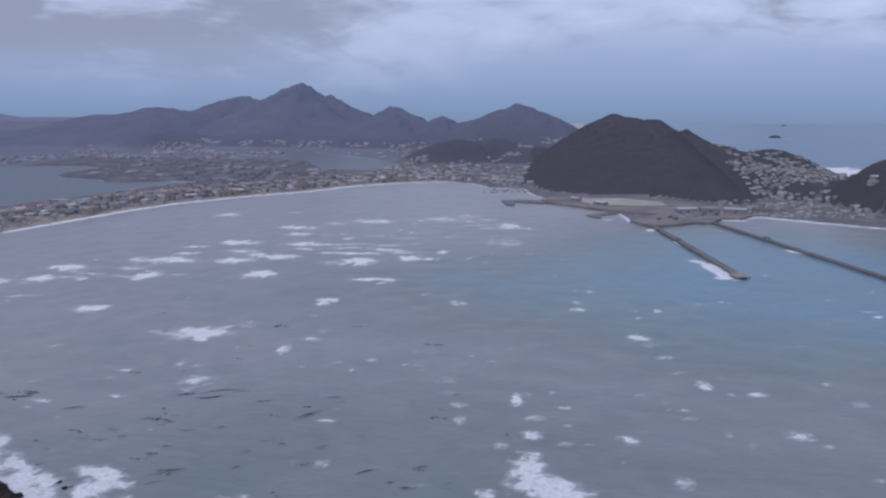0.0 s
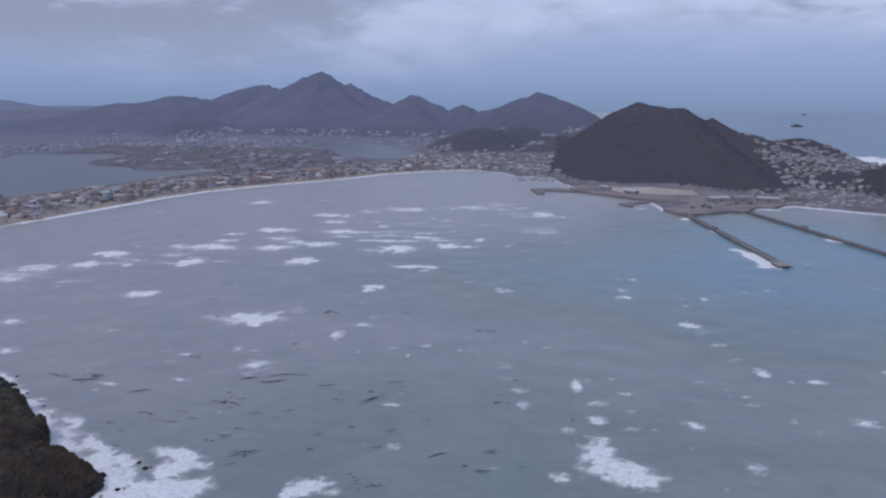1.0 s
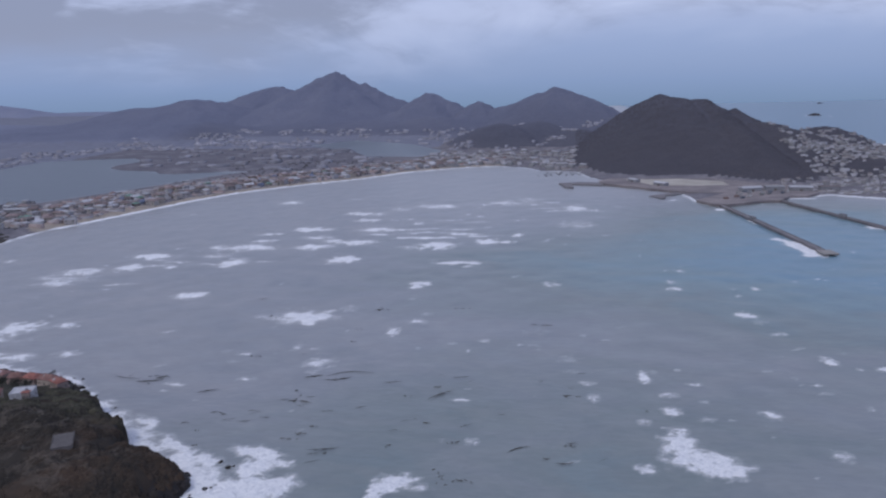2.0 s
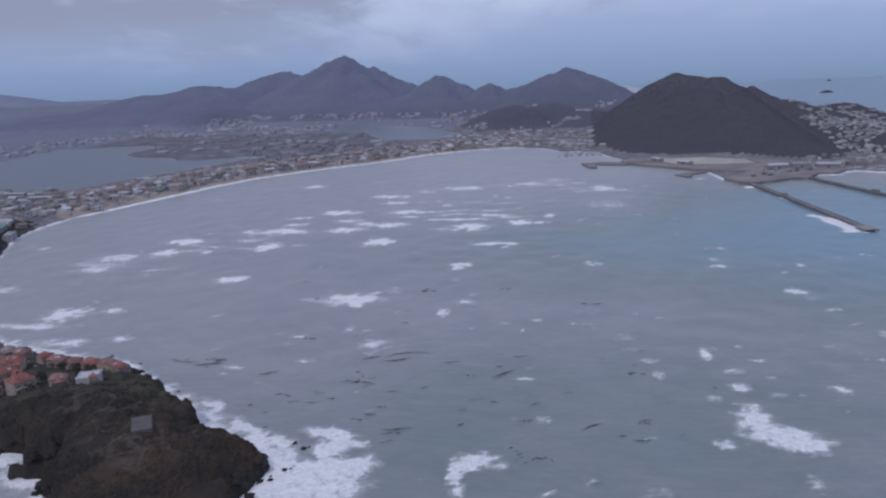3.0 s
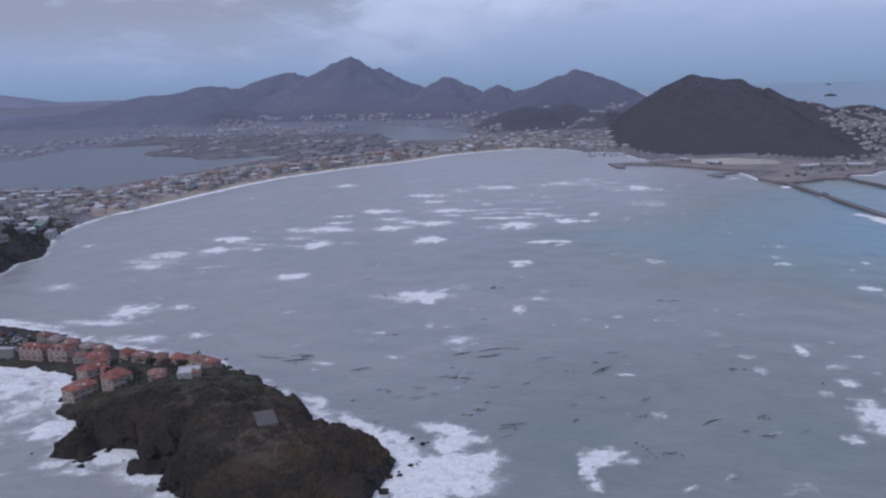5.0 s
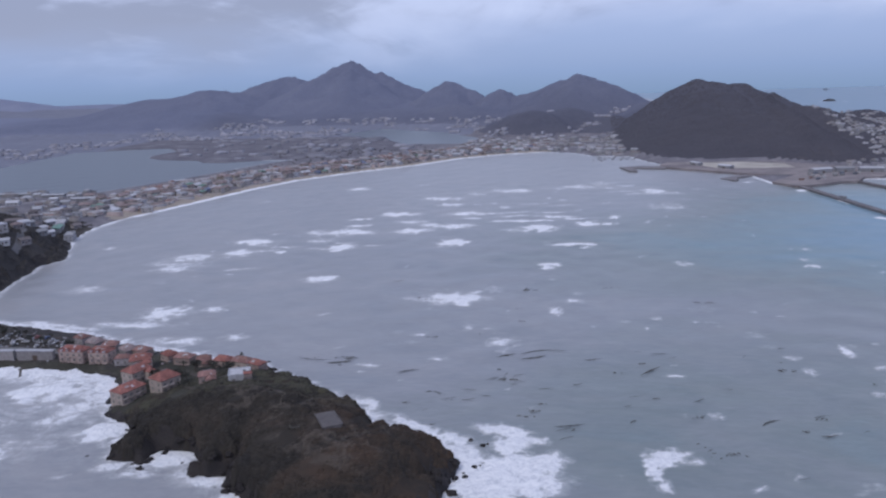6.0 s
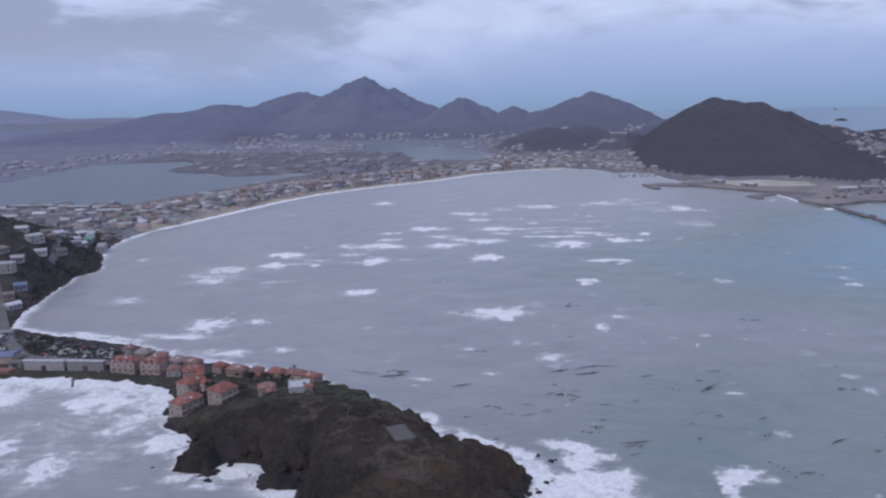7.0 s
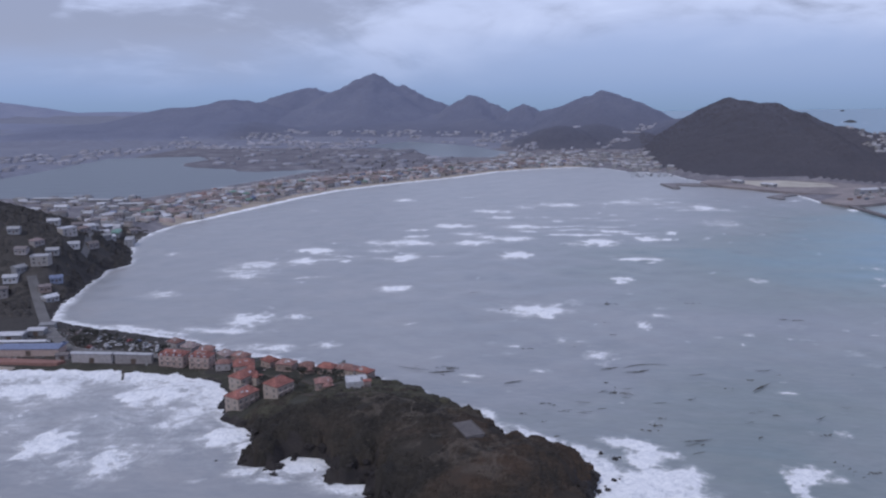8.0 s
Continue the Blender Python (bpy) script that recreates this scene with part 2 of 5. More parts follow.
def water_material():
    """Storm water: silt, clear turquoise and open sea by plan; foam where it was whipped up."""
    m, nt, b = material("storm_water", 0.22, 0.5)
    b.inputs["IOR"].default_value = 1.333
    v = place(nt)
    streak = place(nt, (0.007, 0.014, 0.01), 18)
    silt = attribute(nt, "silt")
    wander = noise_node(nt, 1.0, 6.0, 0.62, streak, 1.0)
    silt_n = math_node(nt, "ADD", silt, math_node(nt, "MULTIPLY", math_node(nt, "SUBTRACT", wander, 0.5), 0.62))
    col = ramp_node(nt, silt_n, [(0.0, (0.098, 0.186, 0.272)), (0.10, (0.146, 0.252, 0.338)), (0.34, (0.168, 0.240, 0.274)), (0.55, (0.192, 0.221, 0.231)), (0.78, (0.246, 0.258, 0.284)), (1.0, (0.282, 0.286, 0.308))])
    # plumes of stirred sand, in two sizes
    plume = noise_node(nt, 1.0, 6.0, 0.62, place(nt, (0.020, 0.030, 0.05), 30), 1.6)
    col = mix_node(nt, 0.6, col, ramp_node(nt, plume, [(0.28, (0.80, 0.85, 0.90)), (0.5, (0.98, 0.99, 1.0)), (0.72, (1.15, 1.12, 1.10))]), "MULTIPLY")
    grainy = noise_node(nt, 1.0, 4.0, 0.6, place(nt, (0.10, 0.26, 0.2), 24), 0.8)
    col = mix_node(nt, 0.5, col, ramp_node(nt, grainy, [(0.3, (0.86, 0.86, 0.87)), (0.7, (1.14, 1.13, 1.12))]), "MULTIPLY")
    col = mix_node(nt, attribute(nt, "still"), col, (0.100, 0.120, 0.146))
    # foam: the planned density, torn by noise and laced with bright veins
    foam = attribute(nt, "foam")
    rag = noise_node(nt, 1.0, 8.0, 0.62, place(nt, (0.06, 0.10, 0.1), 14), 1.8)
    lace = noise_node(nt, 0.42, 7.0, 0.72, v, 1.0)
    holes = noise_node(nt, 0.075, 5.0, 0.6, v, 1.6)
    veins = math_node(nt, "SUBTRACT", 1.0, math_node(nt, "ABSOLUTE", math_node(nt, "MULTIPLY", math_node(nt, "SUBTRACT", holes, 0.5), 5.0)))
    torn = math_node(nt, "ADD", math_node(nt, "MULTIPLY", rag, 0.48), math_node(nt, "ADD", math_node(nt, "MULTIPLY", lace, 0.30), math_node(nt, "MULTIPLY", veins, 0.12)))
    level = math_node(nt, "ADD", math_node(nt, "MULTIPLY", foam, 1.22), math_node(nt, "MULTIPLY", math_node(nt, "SUBTRACT", torn, 0.45), 2.4))
    cover = math_node(nt, "ADD", math_node(nt, "MULTIPLY", smooth_node(nt, level, 0.06, 1.0), 0.55), math_node(nt, "MULTIPLY", smooth_node(nt, level, 0.52, 0.84), 0.45))
    cover = math_node(nt, "MULTIPLY", cover, smooth_node(nt, foam, 0.04, 0.3))
    # loose flecks
    fleck = noise_node(nt, 1.0, 6.0, 0.72, place(nt, (0.15, 0.24, 0.1), 20), 0.8)
    cover = math_node(nt, "MAXIMUM", cover, math_node(nt, "MULTIPLY", smooth_node(nt, fleck, 0.68, 0.79), 0.5))
    froth = noise_node(nt, 0.30, 7.0, 0.75, v, 1.5)
    # bluish shade in the hollows of the froth, put into the foam colour
    white = ramp_node(nt, froth, [(0.30, (0.46, 0.48, 0.54)), (0.46, (0.74, 0.75, 0.80)), (0.60, (0.89, 0.89, 0.92))])
    col = mix_node(nt, cover, col, white)
    nt.links.new(col, b.inputs["Base Color"])
    rough = math_node(nt, "ADD", math_node(nt, "MULTIPLY", cover, 0.5), 0.30)
    nt.links.new(rough, b.inputs["Roughness"])
    swell = noise_node(nt, 1.0, 3.0, 0.5, place(nt, (0.040, 0.075, 0.1), 28), 1.0)
    chop = noise_node(nt, 1.0, 3.0, 0.55, place(nt, (0.16, 0.34, 0.4), 22), 0.6)
    height = math_node(nt, "ADD", math_node(nt, "MULTIPLY", swell, 0.34), math_node(nt, "MULTIPLY", chop, 0.20))
    height = math_node(nt, "ADD", height, math_node(nt, "MULTIPLY", math_node(nt, "MULTIPLY", froth, cover), 1.1))
    bump_node(nt, b, height, 1.0, 0.8)
    return m


M_WATER = water_material()

# ---- the plan of the coast ----
# Shore lines in metres, walked with the land on the port hand side of the bay.
TIP_EAST = [(-224, 204), (-208, 226), (-207, 246), (-203, 261), (-203, 272), (-214, 279), (-231, 281), (-251, 302), (-273, 325), (-305, 354), (-331, 378), (-360, 388), (-402, 400), (-461, 425), (-530, 443), (-556, 452)]
WEST_SHORE = [(-567, 470), (-590, 539), (-604, 597), (-597, 622), (-637, 700), (-655, 775), (-646, 843), (-618, 931), (-576, 1066), (-539, 1150), (-466, 1241), (-380, 1326), (-316, 1420), (-232, 1487), (-149, 1519)]
HARBOUR = [(-95, 1488), (-64, 1430), (2, 1415), (18, 1330), (48, 1262), (99, 1185), (140, 1128), (146, 1046), (212, 1062), (263, 1089), (338, 1113), (399, 1075), (469, 1036), (560, 1000), (700, 960)]
EAST_COAST = [(830, 1100), (730, 1450), (645, 1610), (605, 1800), (500, 2100), (430, 2400), (360, 2700), (230, 3200), (-100, 3700), (-600, 4100), (-2000, 4880), (-5200, 4900)]
LITTLE_BAY = [(-5200, 600), (-1500, 300), (-900, 330), (-620, 345), (-527, 355), (-491, 362), (-428, 358), (-399, 351), (-388, 329), (-378, 312), (-358, 295), (-347, 282), (-354, 266), (-336, 261), (-331, 273), (-320, 274), (-306, 256), (-294, 257), (-287, 242), (-268, 222), (-240, 206)]
POND_WEST = [(-1300, 1040), (-1031, 1030), (-811, 1043), (-742, 1193), (-677, 1385), (-640, 1455), (-693, 1448), (-766, 1411), (-812, 1418), (-840, 1461), (-929, 1484), (-981, 1530), (-1000, 1590), (-985, 1680), (-1046, 1753), (-1148, 1725), (-1240, 1690), (-1228, 1540), (-1226, 1491), (-1212, 1376), (-1212, 1276)]
POND_EAST = [(-710, 2090), (-628, 2290), (-421, 2109), (-302, 1877), (-334, 1735), (-467, 1751), (-527, 1880), (-620, 1990)]
COAST = TIP_EAST + WEST_SHORE + HARBOUR + EAST_COAST + LITTLE_BAY
# Hills: x, y, half width, half depth, height, profile power
HILLS_NEAR = [(395, 1700, 260, 280, 66, 1.0), (470, 1450, 230, 230, 34, 1.5), (375, 1855, 150, 260, 92, 1.0), (535, 1750, 190, 230, 54, 1.1), (655, 1235, 185, 200, 115, 1.3),
              (-780, 592, 225, 160, 72, 1.2), (-1060, 660, 260, 200, 80, 1.3)]
HILLS_FAR = [(-173, 2010, 150, 160, 58, 1.3), (-80, 2080, 190, 170, 56, 1.2), (30, 2010, 150, 150, 40, 1.3), (-17, 2610, 305, 420, 136, 1.15), (112, 2490, 80, 200, 85, 1.3), (230, 2320, 240, 260, 66, 1.3),
             (-285, 2700, 125, 200, 90, 1.3), (-464, 2800, 205, 300, 116, 1.3), (-894, 3040, 440, 520, 212, 0.96), (-1274, 3400, 380, 400, 158, 1.3)]
HILLS_LEFT = [(-1416, 2900, 390, 420, 115, 1.3), (-1330, 2420, 440, 300, 58, 1.4), (-1900, 2800, 480, 350, 28, 1.3), (-3750, 4600, 760, 300, 96, 1.3),
              (-2900, 4600, 1000, 250, 26, 1.5), (-1700, 2280, 430, 190, 34, 1.3), (-1950, 2120, 260, 120, 20, 1.3), (-430, 2520, 260, 300, 52, 1.2), (-640, 2850, 420, 300, 54, 1.6), (-340, 2750, 360, 280, 52, 1.6), (-190, 2640, 240, 260, 50, 1.6), (-1650, 2900, 380, 300, 86, 1.3), (-2500, 3000, 700, 300, 22, 1.4), (-650, 2560, 700, 330, 40, 1.3)]
ISLETS = [(1062, 3420, 36, 22, 15, 1.0), (1040, 3430, 18, 14, 9, 1.0), (1560, 4880, 30, 24, 26, 0.9)]


def inside(poly, x, y):
    """Which of the places lie within the closed line."""
    r = np.zeros(x.shape, bool)
    for (x0, y0), (x1, y1) in zip(poly, poly[1:] + poly[:1]):
        if y0 != y1:
            r ^= ((y0 > y) != (y1 > y)) & (x < (x1 - x0) * (y - y0) / (y1 - y0) + x0)
    return r


def gap_to(poly, x, y, closed=True):
    """Distance to the line."""
    d = np.full(x.shape, 1e9)
    for (x0, y0), (x1, y1) in zip(poly, poly[1:] + (poly[:1] if closed else [])):
        dx, dy = x1 - x0, y1 - y0
        t = np.clip(((x - x0) * dx + (y - y0) * dy) / (dx * dx + dy * dy + 1e-9), 0, 1)
        d = np.minimum(d, np.hypot(x - x0 - t * dx, y - y0 - t * dy))
    return d


def waves(x, y, size, seed):
    """Smooth random relief from crossed waves, about -1 to 1."""
    rng = np.random.RandomState(seed)
    s = np.zeros(x.shape)
    for k in range(9):
        a, p = rng.uniform(0, math.tau), rng.uniform(0, math.tau)
        f = math.tau / size * rng.uniform(0.6, 1.7)
        s += np.sin((x * math.cos(a) + y * math.sin(a)) * f + p + 1.3 * np.sin((y * math.cos(a) - x * math.sin(a)) * f * 0.6 + p * 2))
    return s / 4.0


def shore_gap(x, y):
    """Metres inland from the nearest shore; negative over water."""
    near = (x > -520) & (y < 420)
    rag = np.where(near, 1.0, 0.35)
    xx = x + rag * (3.0 * waves(x, y, 34, 3) + 1.8 * waves(x, y, 13, 4))
    yy = y + rag * (3.0 * waves(x, y, 31, 5) + 1.8 * waves(x, y, 12, 6))
    d = gap_to(COAST, xx, yy)
    d = np.where(inside(COAST, xx, yy), d, -d)
    for pond in (POND_WEST, POND_EAST):
        g = gap_to(pond, xx, yy)
        d = np.where(inside(pond, xx, yy), -g, np.minimum(d, g))
    return d


def hill(x, y, h):
    cx, cy, rx, ry, top, power = h
    r = np.sqrt(((x - cx) / rx) ** 2 + ((y - cy) / ry) ** 2 + 0.0025)
    a = np.arctan2(y - cy, x - cx)
    r = r * (1 + 0.07 * np.sin(5 * a + cx) + 0.05 * np.sin(9 * a + cy))
    return top * np.clip(1 - r ** power, 0, None)


def port_hill(x, y):
    """The dark hill over the port: a long front slope under two tops, its foot set back behind the cargo yard."""
    foot = np.interp(x, [215, 300], [1284, 1196])
    s = np.clip((y - foot) / (1863 - foot), 0, 1)
    back = np.clip((2350 - y) / 450, 0, 1)
    half = 128 + 84 * s + 5 * waves(x, y, 120, 15)
    west = 122 * (1 - np.clip(np.abs(x - 206) / np.where(x < 206, np.interp(s, [0, 0.35, 1], [190, 225, 196]), half), 0, 1) ** np.where(x < 206, 1.2, 2.1))
    east = 115 * (1 - np.clip(np.abs(x - 300) / (half * 0.62), 0, 1) ** 1.6)
    return np.maximum(west, east) * s ** 0.78 * np.minimum(back, 1)


def land(x, y):
    """Height of the ground over the sea."""
    x, y = np.asarray(x, float), np.asarray(y, float)
    d = shore_gap(x, y)
    head = np.exp(-(((x + 270) / 92) ** 2 + ((y - 286) / 87) ** 2) ** 2)
    flat = np.clip(d * 0.10, -6, 2.6) + 0.25 * waves(x, y, 60, 8) * np.clip(d / 20, 0, 1)
    rise = np.clip(d, 0, None)
    cliff = 11 * (1 - np.exp(-rise / 2.4)) + 16 * (1 - np.exp(-rise / 32)) * np.clip((350 - y) / 60, 0.35, 1) + np.clip(d, -8, 0) * 0.8 + (0.8 * waves(x, y, 19, 9) + 0.3 * waves(x, y, 7, 10)) * np.clip(d / 6, 0, 1)
    z = flat * (1 - head) + cliff * head
    up = np.zeros(x.shape)
    for h in HILLS_NEAR + HILLS_FAR + HILLS_LEFT:
        up = np.maximum(up, hill(x, y, h)) + 0.04 * np.minimum(up, hill(x, y, h))
    up = np.maximum(up, port_hill(x, y))
    rough = 1 + 0.05 * waves(x, y, 190, 11) + 0.03 * waves(x, y, 70, 12) + 0.012 * waves(x, y, 34, 13) * (y > 1900)
    z = z + up * rough * np.clip(d / 26, 0, 1) + np.clip((y - 2000) / 600, 0, 1) * 5 * np.clip(d / 60, 0, 1)
    for h in ISLETS:
        up = hill(x, y, h)
        z = np.where(up > 0, np.maximum(z, up - 1.0 + 1.2 * waves(x, y, 12, 14)), z)
    return z
# ---- end of the plan ----

# ---- ground and sea ----
def steps(*runs):
    """Grid lines: (start, stop, pitch) runs joined end to end."""
    out = []
    for a, b, p in runs:
        out += list(np.linspace(a, b, max(2, int(round((b - a) / p)) + 1))[:-1])
    return np.array(out + [runs[-1][1]], float)


def sheet(name, xs, ys, z, keep=None):
    """One quad mesh over crossed grid lines."""
    nx, ny = len(xs), len(ys)
    gx, gy = np.meshgrid(xs, ys)
    co = np.stack([gx.ravel(), gy.ravel(), z.ravel()], 1)
    i = np.arange((ny - 1) * (nx - 1))
    a = (i // (nx - 1)) * nx + i % (nx - 1)
    quads = np.stack([a, a + 1, a + 1 + nx, a + nx], 1)
    if keep is not None:
        quads = quads[keep.ravel()[quads].any(1)]
        used, back = np.unique(quads, return_inverse=True)
        co, quads = co[used], back.reshape(-1, 4)
    else:
        used = np.arange(len(co))
    me = mesh_of(name, co, quads)
    return me, co, quads, used


def mesh_of(name, co, polys):
    """A mesh from arrays; all polygons have the same number of corners."""
    co, polys = np.asarray(co, np.float32), np.asarray(polys, np.int32)
    k = polys.shape[1]
    me = bpy.data.meshes.new(name)
    me.vertices.add(len(co))
    me.vertices.foreach_set("co", co.ravel())
    me.loops.add(polys.size)
    me.loops.foreach_set("vertex_index", polys.ravel())
    me.polygons.add(len(polys))
    me.polygons.foreach_set("loop_start", np.arange(0, polys.size, k, dtype=np.int32))
    me.update(calc_edges=True)
    return me


def smooth_all(me):
    me.polygons.foreach_set("use_smooth", np.ones(len(me.polygons), bool))


gx = steps((-5200, -1500, 60), (-1500, -640, 9), (-640, -430, 4), (-430, -180, 2), (-180, 760, 9), (760, 1640, 20))
gy = steps((195, 450, 2), (450, 700, 5), (700, 2000, 9), (2000, 3200, 18), (3200, 4940, 45))
GX, GY = np.meshgrid(gx, gy)
GZ = land(GX, GY)


def ground_z(x, y):
    """Height of the built ground at one place."""
    i, j = int(np.clip(np.searchsorted(gy, y) - 1, 0, len(gy) - 2)), int(np.clip(np.searchsorted(gx, x) - 1, 0, len(gx) - 2))
    v, u = (y - gy[i]) / (gy[i + 1] - gy[i]), (x - gx[j]) / (gx[j + 1] - gx[j])
    return float((GZ[i, j] * (1 - u) + GZ[i, j + 1] * u) * (1 - v) + (GZ[i + 1, j] * (1 - u) + GZ[i + 1, j + 1] * u) * v)


ground_mesh, g_co, g_quads, g_used = sheet("ground", gx, gy, GZ, GZ > -2.5)
smooth_all(ground_mesh)
mid = g_co[g_quads].mean(1)
g_shore = shore_gap(mid[:, 0], mid[:, 1])
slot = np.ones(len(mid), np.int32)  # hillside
low = mid[:, 2] < 7
slot[low] = 2
bay_gap = gap_to(WEST_SHORE[6:], mid[:, 0], mid[:, 1], False)
slot[(bay_gap < np.where((mid[:, 1] > 800) & (mid[:, 1] < 1010), 30, 17)) & low] = 3
slot[(gap_to([(-700, 352), (-525, 357)], mid[:, 0], mid[:, 1], False) < 7) & low] = 3
fill = low & (mid[:, 1] > 1400) & (mid[:, 0] < -420)
slot[fill] = 4
tip = (mid[:, 1] < 430) & (mid[:, 0] > -440) & (((mid[:, 0] + 268) / 105) ** 2 + ((mid[:, 1] - 272) / 95) ** 2 < 1)
slot[tip] = 0
rocky = ((mid[:, 1] < 400) & (mid[:, 0] > -410) & (g_shore < 4.5)) | ((mid[:, 0] > 900) & (mid[:, 1] > 3000))
slot[(mid[:, 0] > -418) & (mid[:, 0] < -300) & (mid[:, 1] > 296) & (mid[:, 1] < 400)] = 6
slot[(mid[:, 0] < -575) & (mid[:, 1] > 455) & (mid[:, 1] < 770) & (mid[:, 0] > -1100)] = 7
slot[(mid[:, 0] > -560) & (mid[:, 0] < -395) & (mid[:, 1] > 362) & (mid[:, 1] < 450)] = 7
slot[(mid[:, 0] > -522) & (mid[:, 0] < -410) & (mid[:, 1] > 340) & (mid[:, 1] < 371)] = 6
slot[(mid[:, 0] < -545) & (mid[:, 0] > -900) & (mid[:, 1] > 405) & (mid[:, 1] < 470)] = 7
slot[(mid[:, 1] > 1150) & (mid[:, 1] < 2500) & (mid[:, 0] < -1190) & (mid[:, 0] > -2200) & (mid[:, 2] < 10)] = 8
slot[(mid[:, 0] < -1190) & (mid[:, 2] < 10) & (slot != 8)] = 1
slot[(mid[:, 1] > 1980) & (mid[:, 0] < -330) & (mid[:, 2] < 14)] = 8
slot[rocky] = 5
slot[(gap_to(TIP_EAST[9:] + WEST_SHORE[:5], mid[:, 0], mid[:, 1], False) < 10) & low] = 5
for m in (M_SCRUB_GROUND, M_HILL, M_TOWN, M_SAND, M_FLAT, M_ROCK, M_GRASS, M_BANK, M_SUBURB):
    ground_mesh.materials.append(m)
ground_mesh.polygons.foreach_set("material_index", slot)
ground = tagged(new("ground", ground_mesh), "island ground of scrub hills, sandbar, beaches and a rocky headland", "ground", kind="structure")

# Foam on the water: x, y, half length, half width, heading, density
FOAM_A = [(-226, 505, 19.8, 17.6, 1, 1.0), (-246, 502, 10, 8.4, 1, 0.6), (-261, 505, 5.9, 7.2, 1, 0.5), (-190, 416, 8.9, 11, 2, 0.7), (-212, 441, 3.6, 7.7, 1, 0.55), (-225, 387, 5.6, 4.4, 2, 0.6), (-200, 438, 3.6, 4.3, 1, 0.45), (-157, 478, 4.9, 9.8, 1, 0.8), (-140, 518, 5.3, 5.6, 0, 0.5), (-158, 604, 8.5, 9.4, -1, 0.8), (-340, 556, 12, 11, 0, 0.9), (-332, 563, 6.7, 5.5, 0, 0.6), (-246, 689, 15, 17, -2, 1.0), (-350, 671, 12, 17, -2, 0.95)]
FOAM_B = [(-441, 695, 23, 17, -2, 0.7), (-378, 700, 15, 14, -2, 0.45), (-441, 648, 14, 17, -1, 0.75), (-402, 651, 6.1, 9.8, -1, 0.55), (-478, 629, 25, 20, -1, 0.5), (-479, 603, 30, 14, -1, 0.4), (-476, 587, 17, 13, -1, 0.55), (-465, 545, 6.4, 7.8, 0, 0.35), (-365, 740, 36, 21, -2, 0.55), (-294, 745, 19, 17, -3, 0.75), (-281, 776, 14, 12, -3, 0.6), (-253, 769, 22, 18, -3, 0.55), (-248, 842, 23, 18, -4, 0.6), (-324, 840, 26, 18, -4, 0.65)]
FOAM_C = [(-302, 792, 26, 16, -3, 0.4), (-272, 903, 20, 16, -5, 0.5), (-292, 950, 20, 18, -5, 0.55), (-269, 948, 15, 18, -5, 0.4), (-165, 758, 21, 20, -3, 0.75), (-186, 745, 18, 14, -3, 0.42), (-116, 776, 12, 15, -3, 0.9), (-94, 775, 9.2, 8.8, -3, 0.7), (-85, 814, 6.0, 13, -4, 0.7), (-204, 882, 8.2, 15, -4, 0.5), (-200, 1010, 31, 25, -6, 0.5), (-245, 986, 15, 19, -6, 0.33), (-108, 1040, 42, 26, -7, 0.36), (-77, 1073, 27, 27, -7, 0.32)]
FOAM_D = [(-16, 995, 16, 33, -6, 0.62), (-20, 879, 27, 33, -5, 0.32), (9, 978, 4.2, 14, -6, 0.5), (-417, 1044, 16, 22, -6, 0.6), (-518, 940, 7.3, 15, -5, 0.3), (-579, 670, 5.5, 12, -1, 0.5), (-423, 466, 16, 18, 1, 0.9), (-433, 441, 25, 9.6, 1, 0.75), (-392, 475, 8.0, 8.8, 1, 0.75), (-356, 419, 7.9, 7.0, 2, 0.65), (-389, 409, 17, 9.3, 2, 0.8), (-402, 404, 14, 7.0, 2, 0.55), (-518, 524, 15, 14, 0, 0.55), (-1, 406, 3.3, 9.8, 2, 0.85)]
FOAM_E = [(-33, 395, 4.5, 4.2, 2, 0.5), (9, 382, 5.4, 4.8, 2, 0.55), (25, 374, 4.1, 4.6, 2, 0.35), (-42, 432, 8.5, 8.9, 2, 0.28), (46, 618, 5.7, 7.6, -1, 0.4), (108, 601, 3.7, 7.3, -1, 0.5), (83, 529, 7.4, 8.7, 0, 0.9), (89, 513, 5.7, 8.2, 0, 0.5), (33, 715, 3.0, 5.0, -2, 0.5), (-41, 412, 6.3, 5.4, 2, 0.28), (-72, 455, 2.1, 4.4, 1, 0.7), (-60, 447, 1.4, 3.2, 1, 0.55), (-103, 441, 1.7, 5.2, 1, 0.5), (-135, 445, 1.8, 4.3, 1, 0.45)]
FOAM_F = [(5, 326, 7.9, 11, 3, 0.95), (11, 310, 13, 9.4, 3, 1.0), (21, 303, 10, 7.5, 3, 0.9), (-13, 301, 4.2, 4.2, 3, 0.8), (7, 339, 4.6, 4.5, 3, 0.8), (14, 272, 2.5, 6.3, 4, 0.55), (-45, 260, 5.8, 3.7, 4, 0.4), (-125, 269, 2.7, 11, 4, 1.1), (-119, 277, 7.9, 4.1, 4, 1.1), (-107, 276, 4.6, 3.2, 4, 0.65), (-122, 257, 2.4, 4.5, 4, 1.0), (55, 361, 4.7, 5.1, 3, 0.8), (-181, 288, 8.0, 10, 3, 1.1), (-177, 295, 4.1, 3.2, 3, 0.9)]
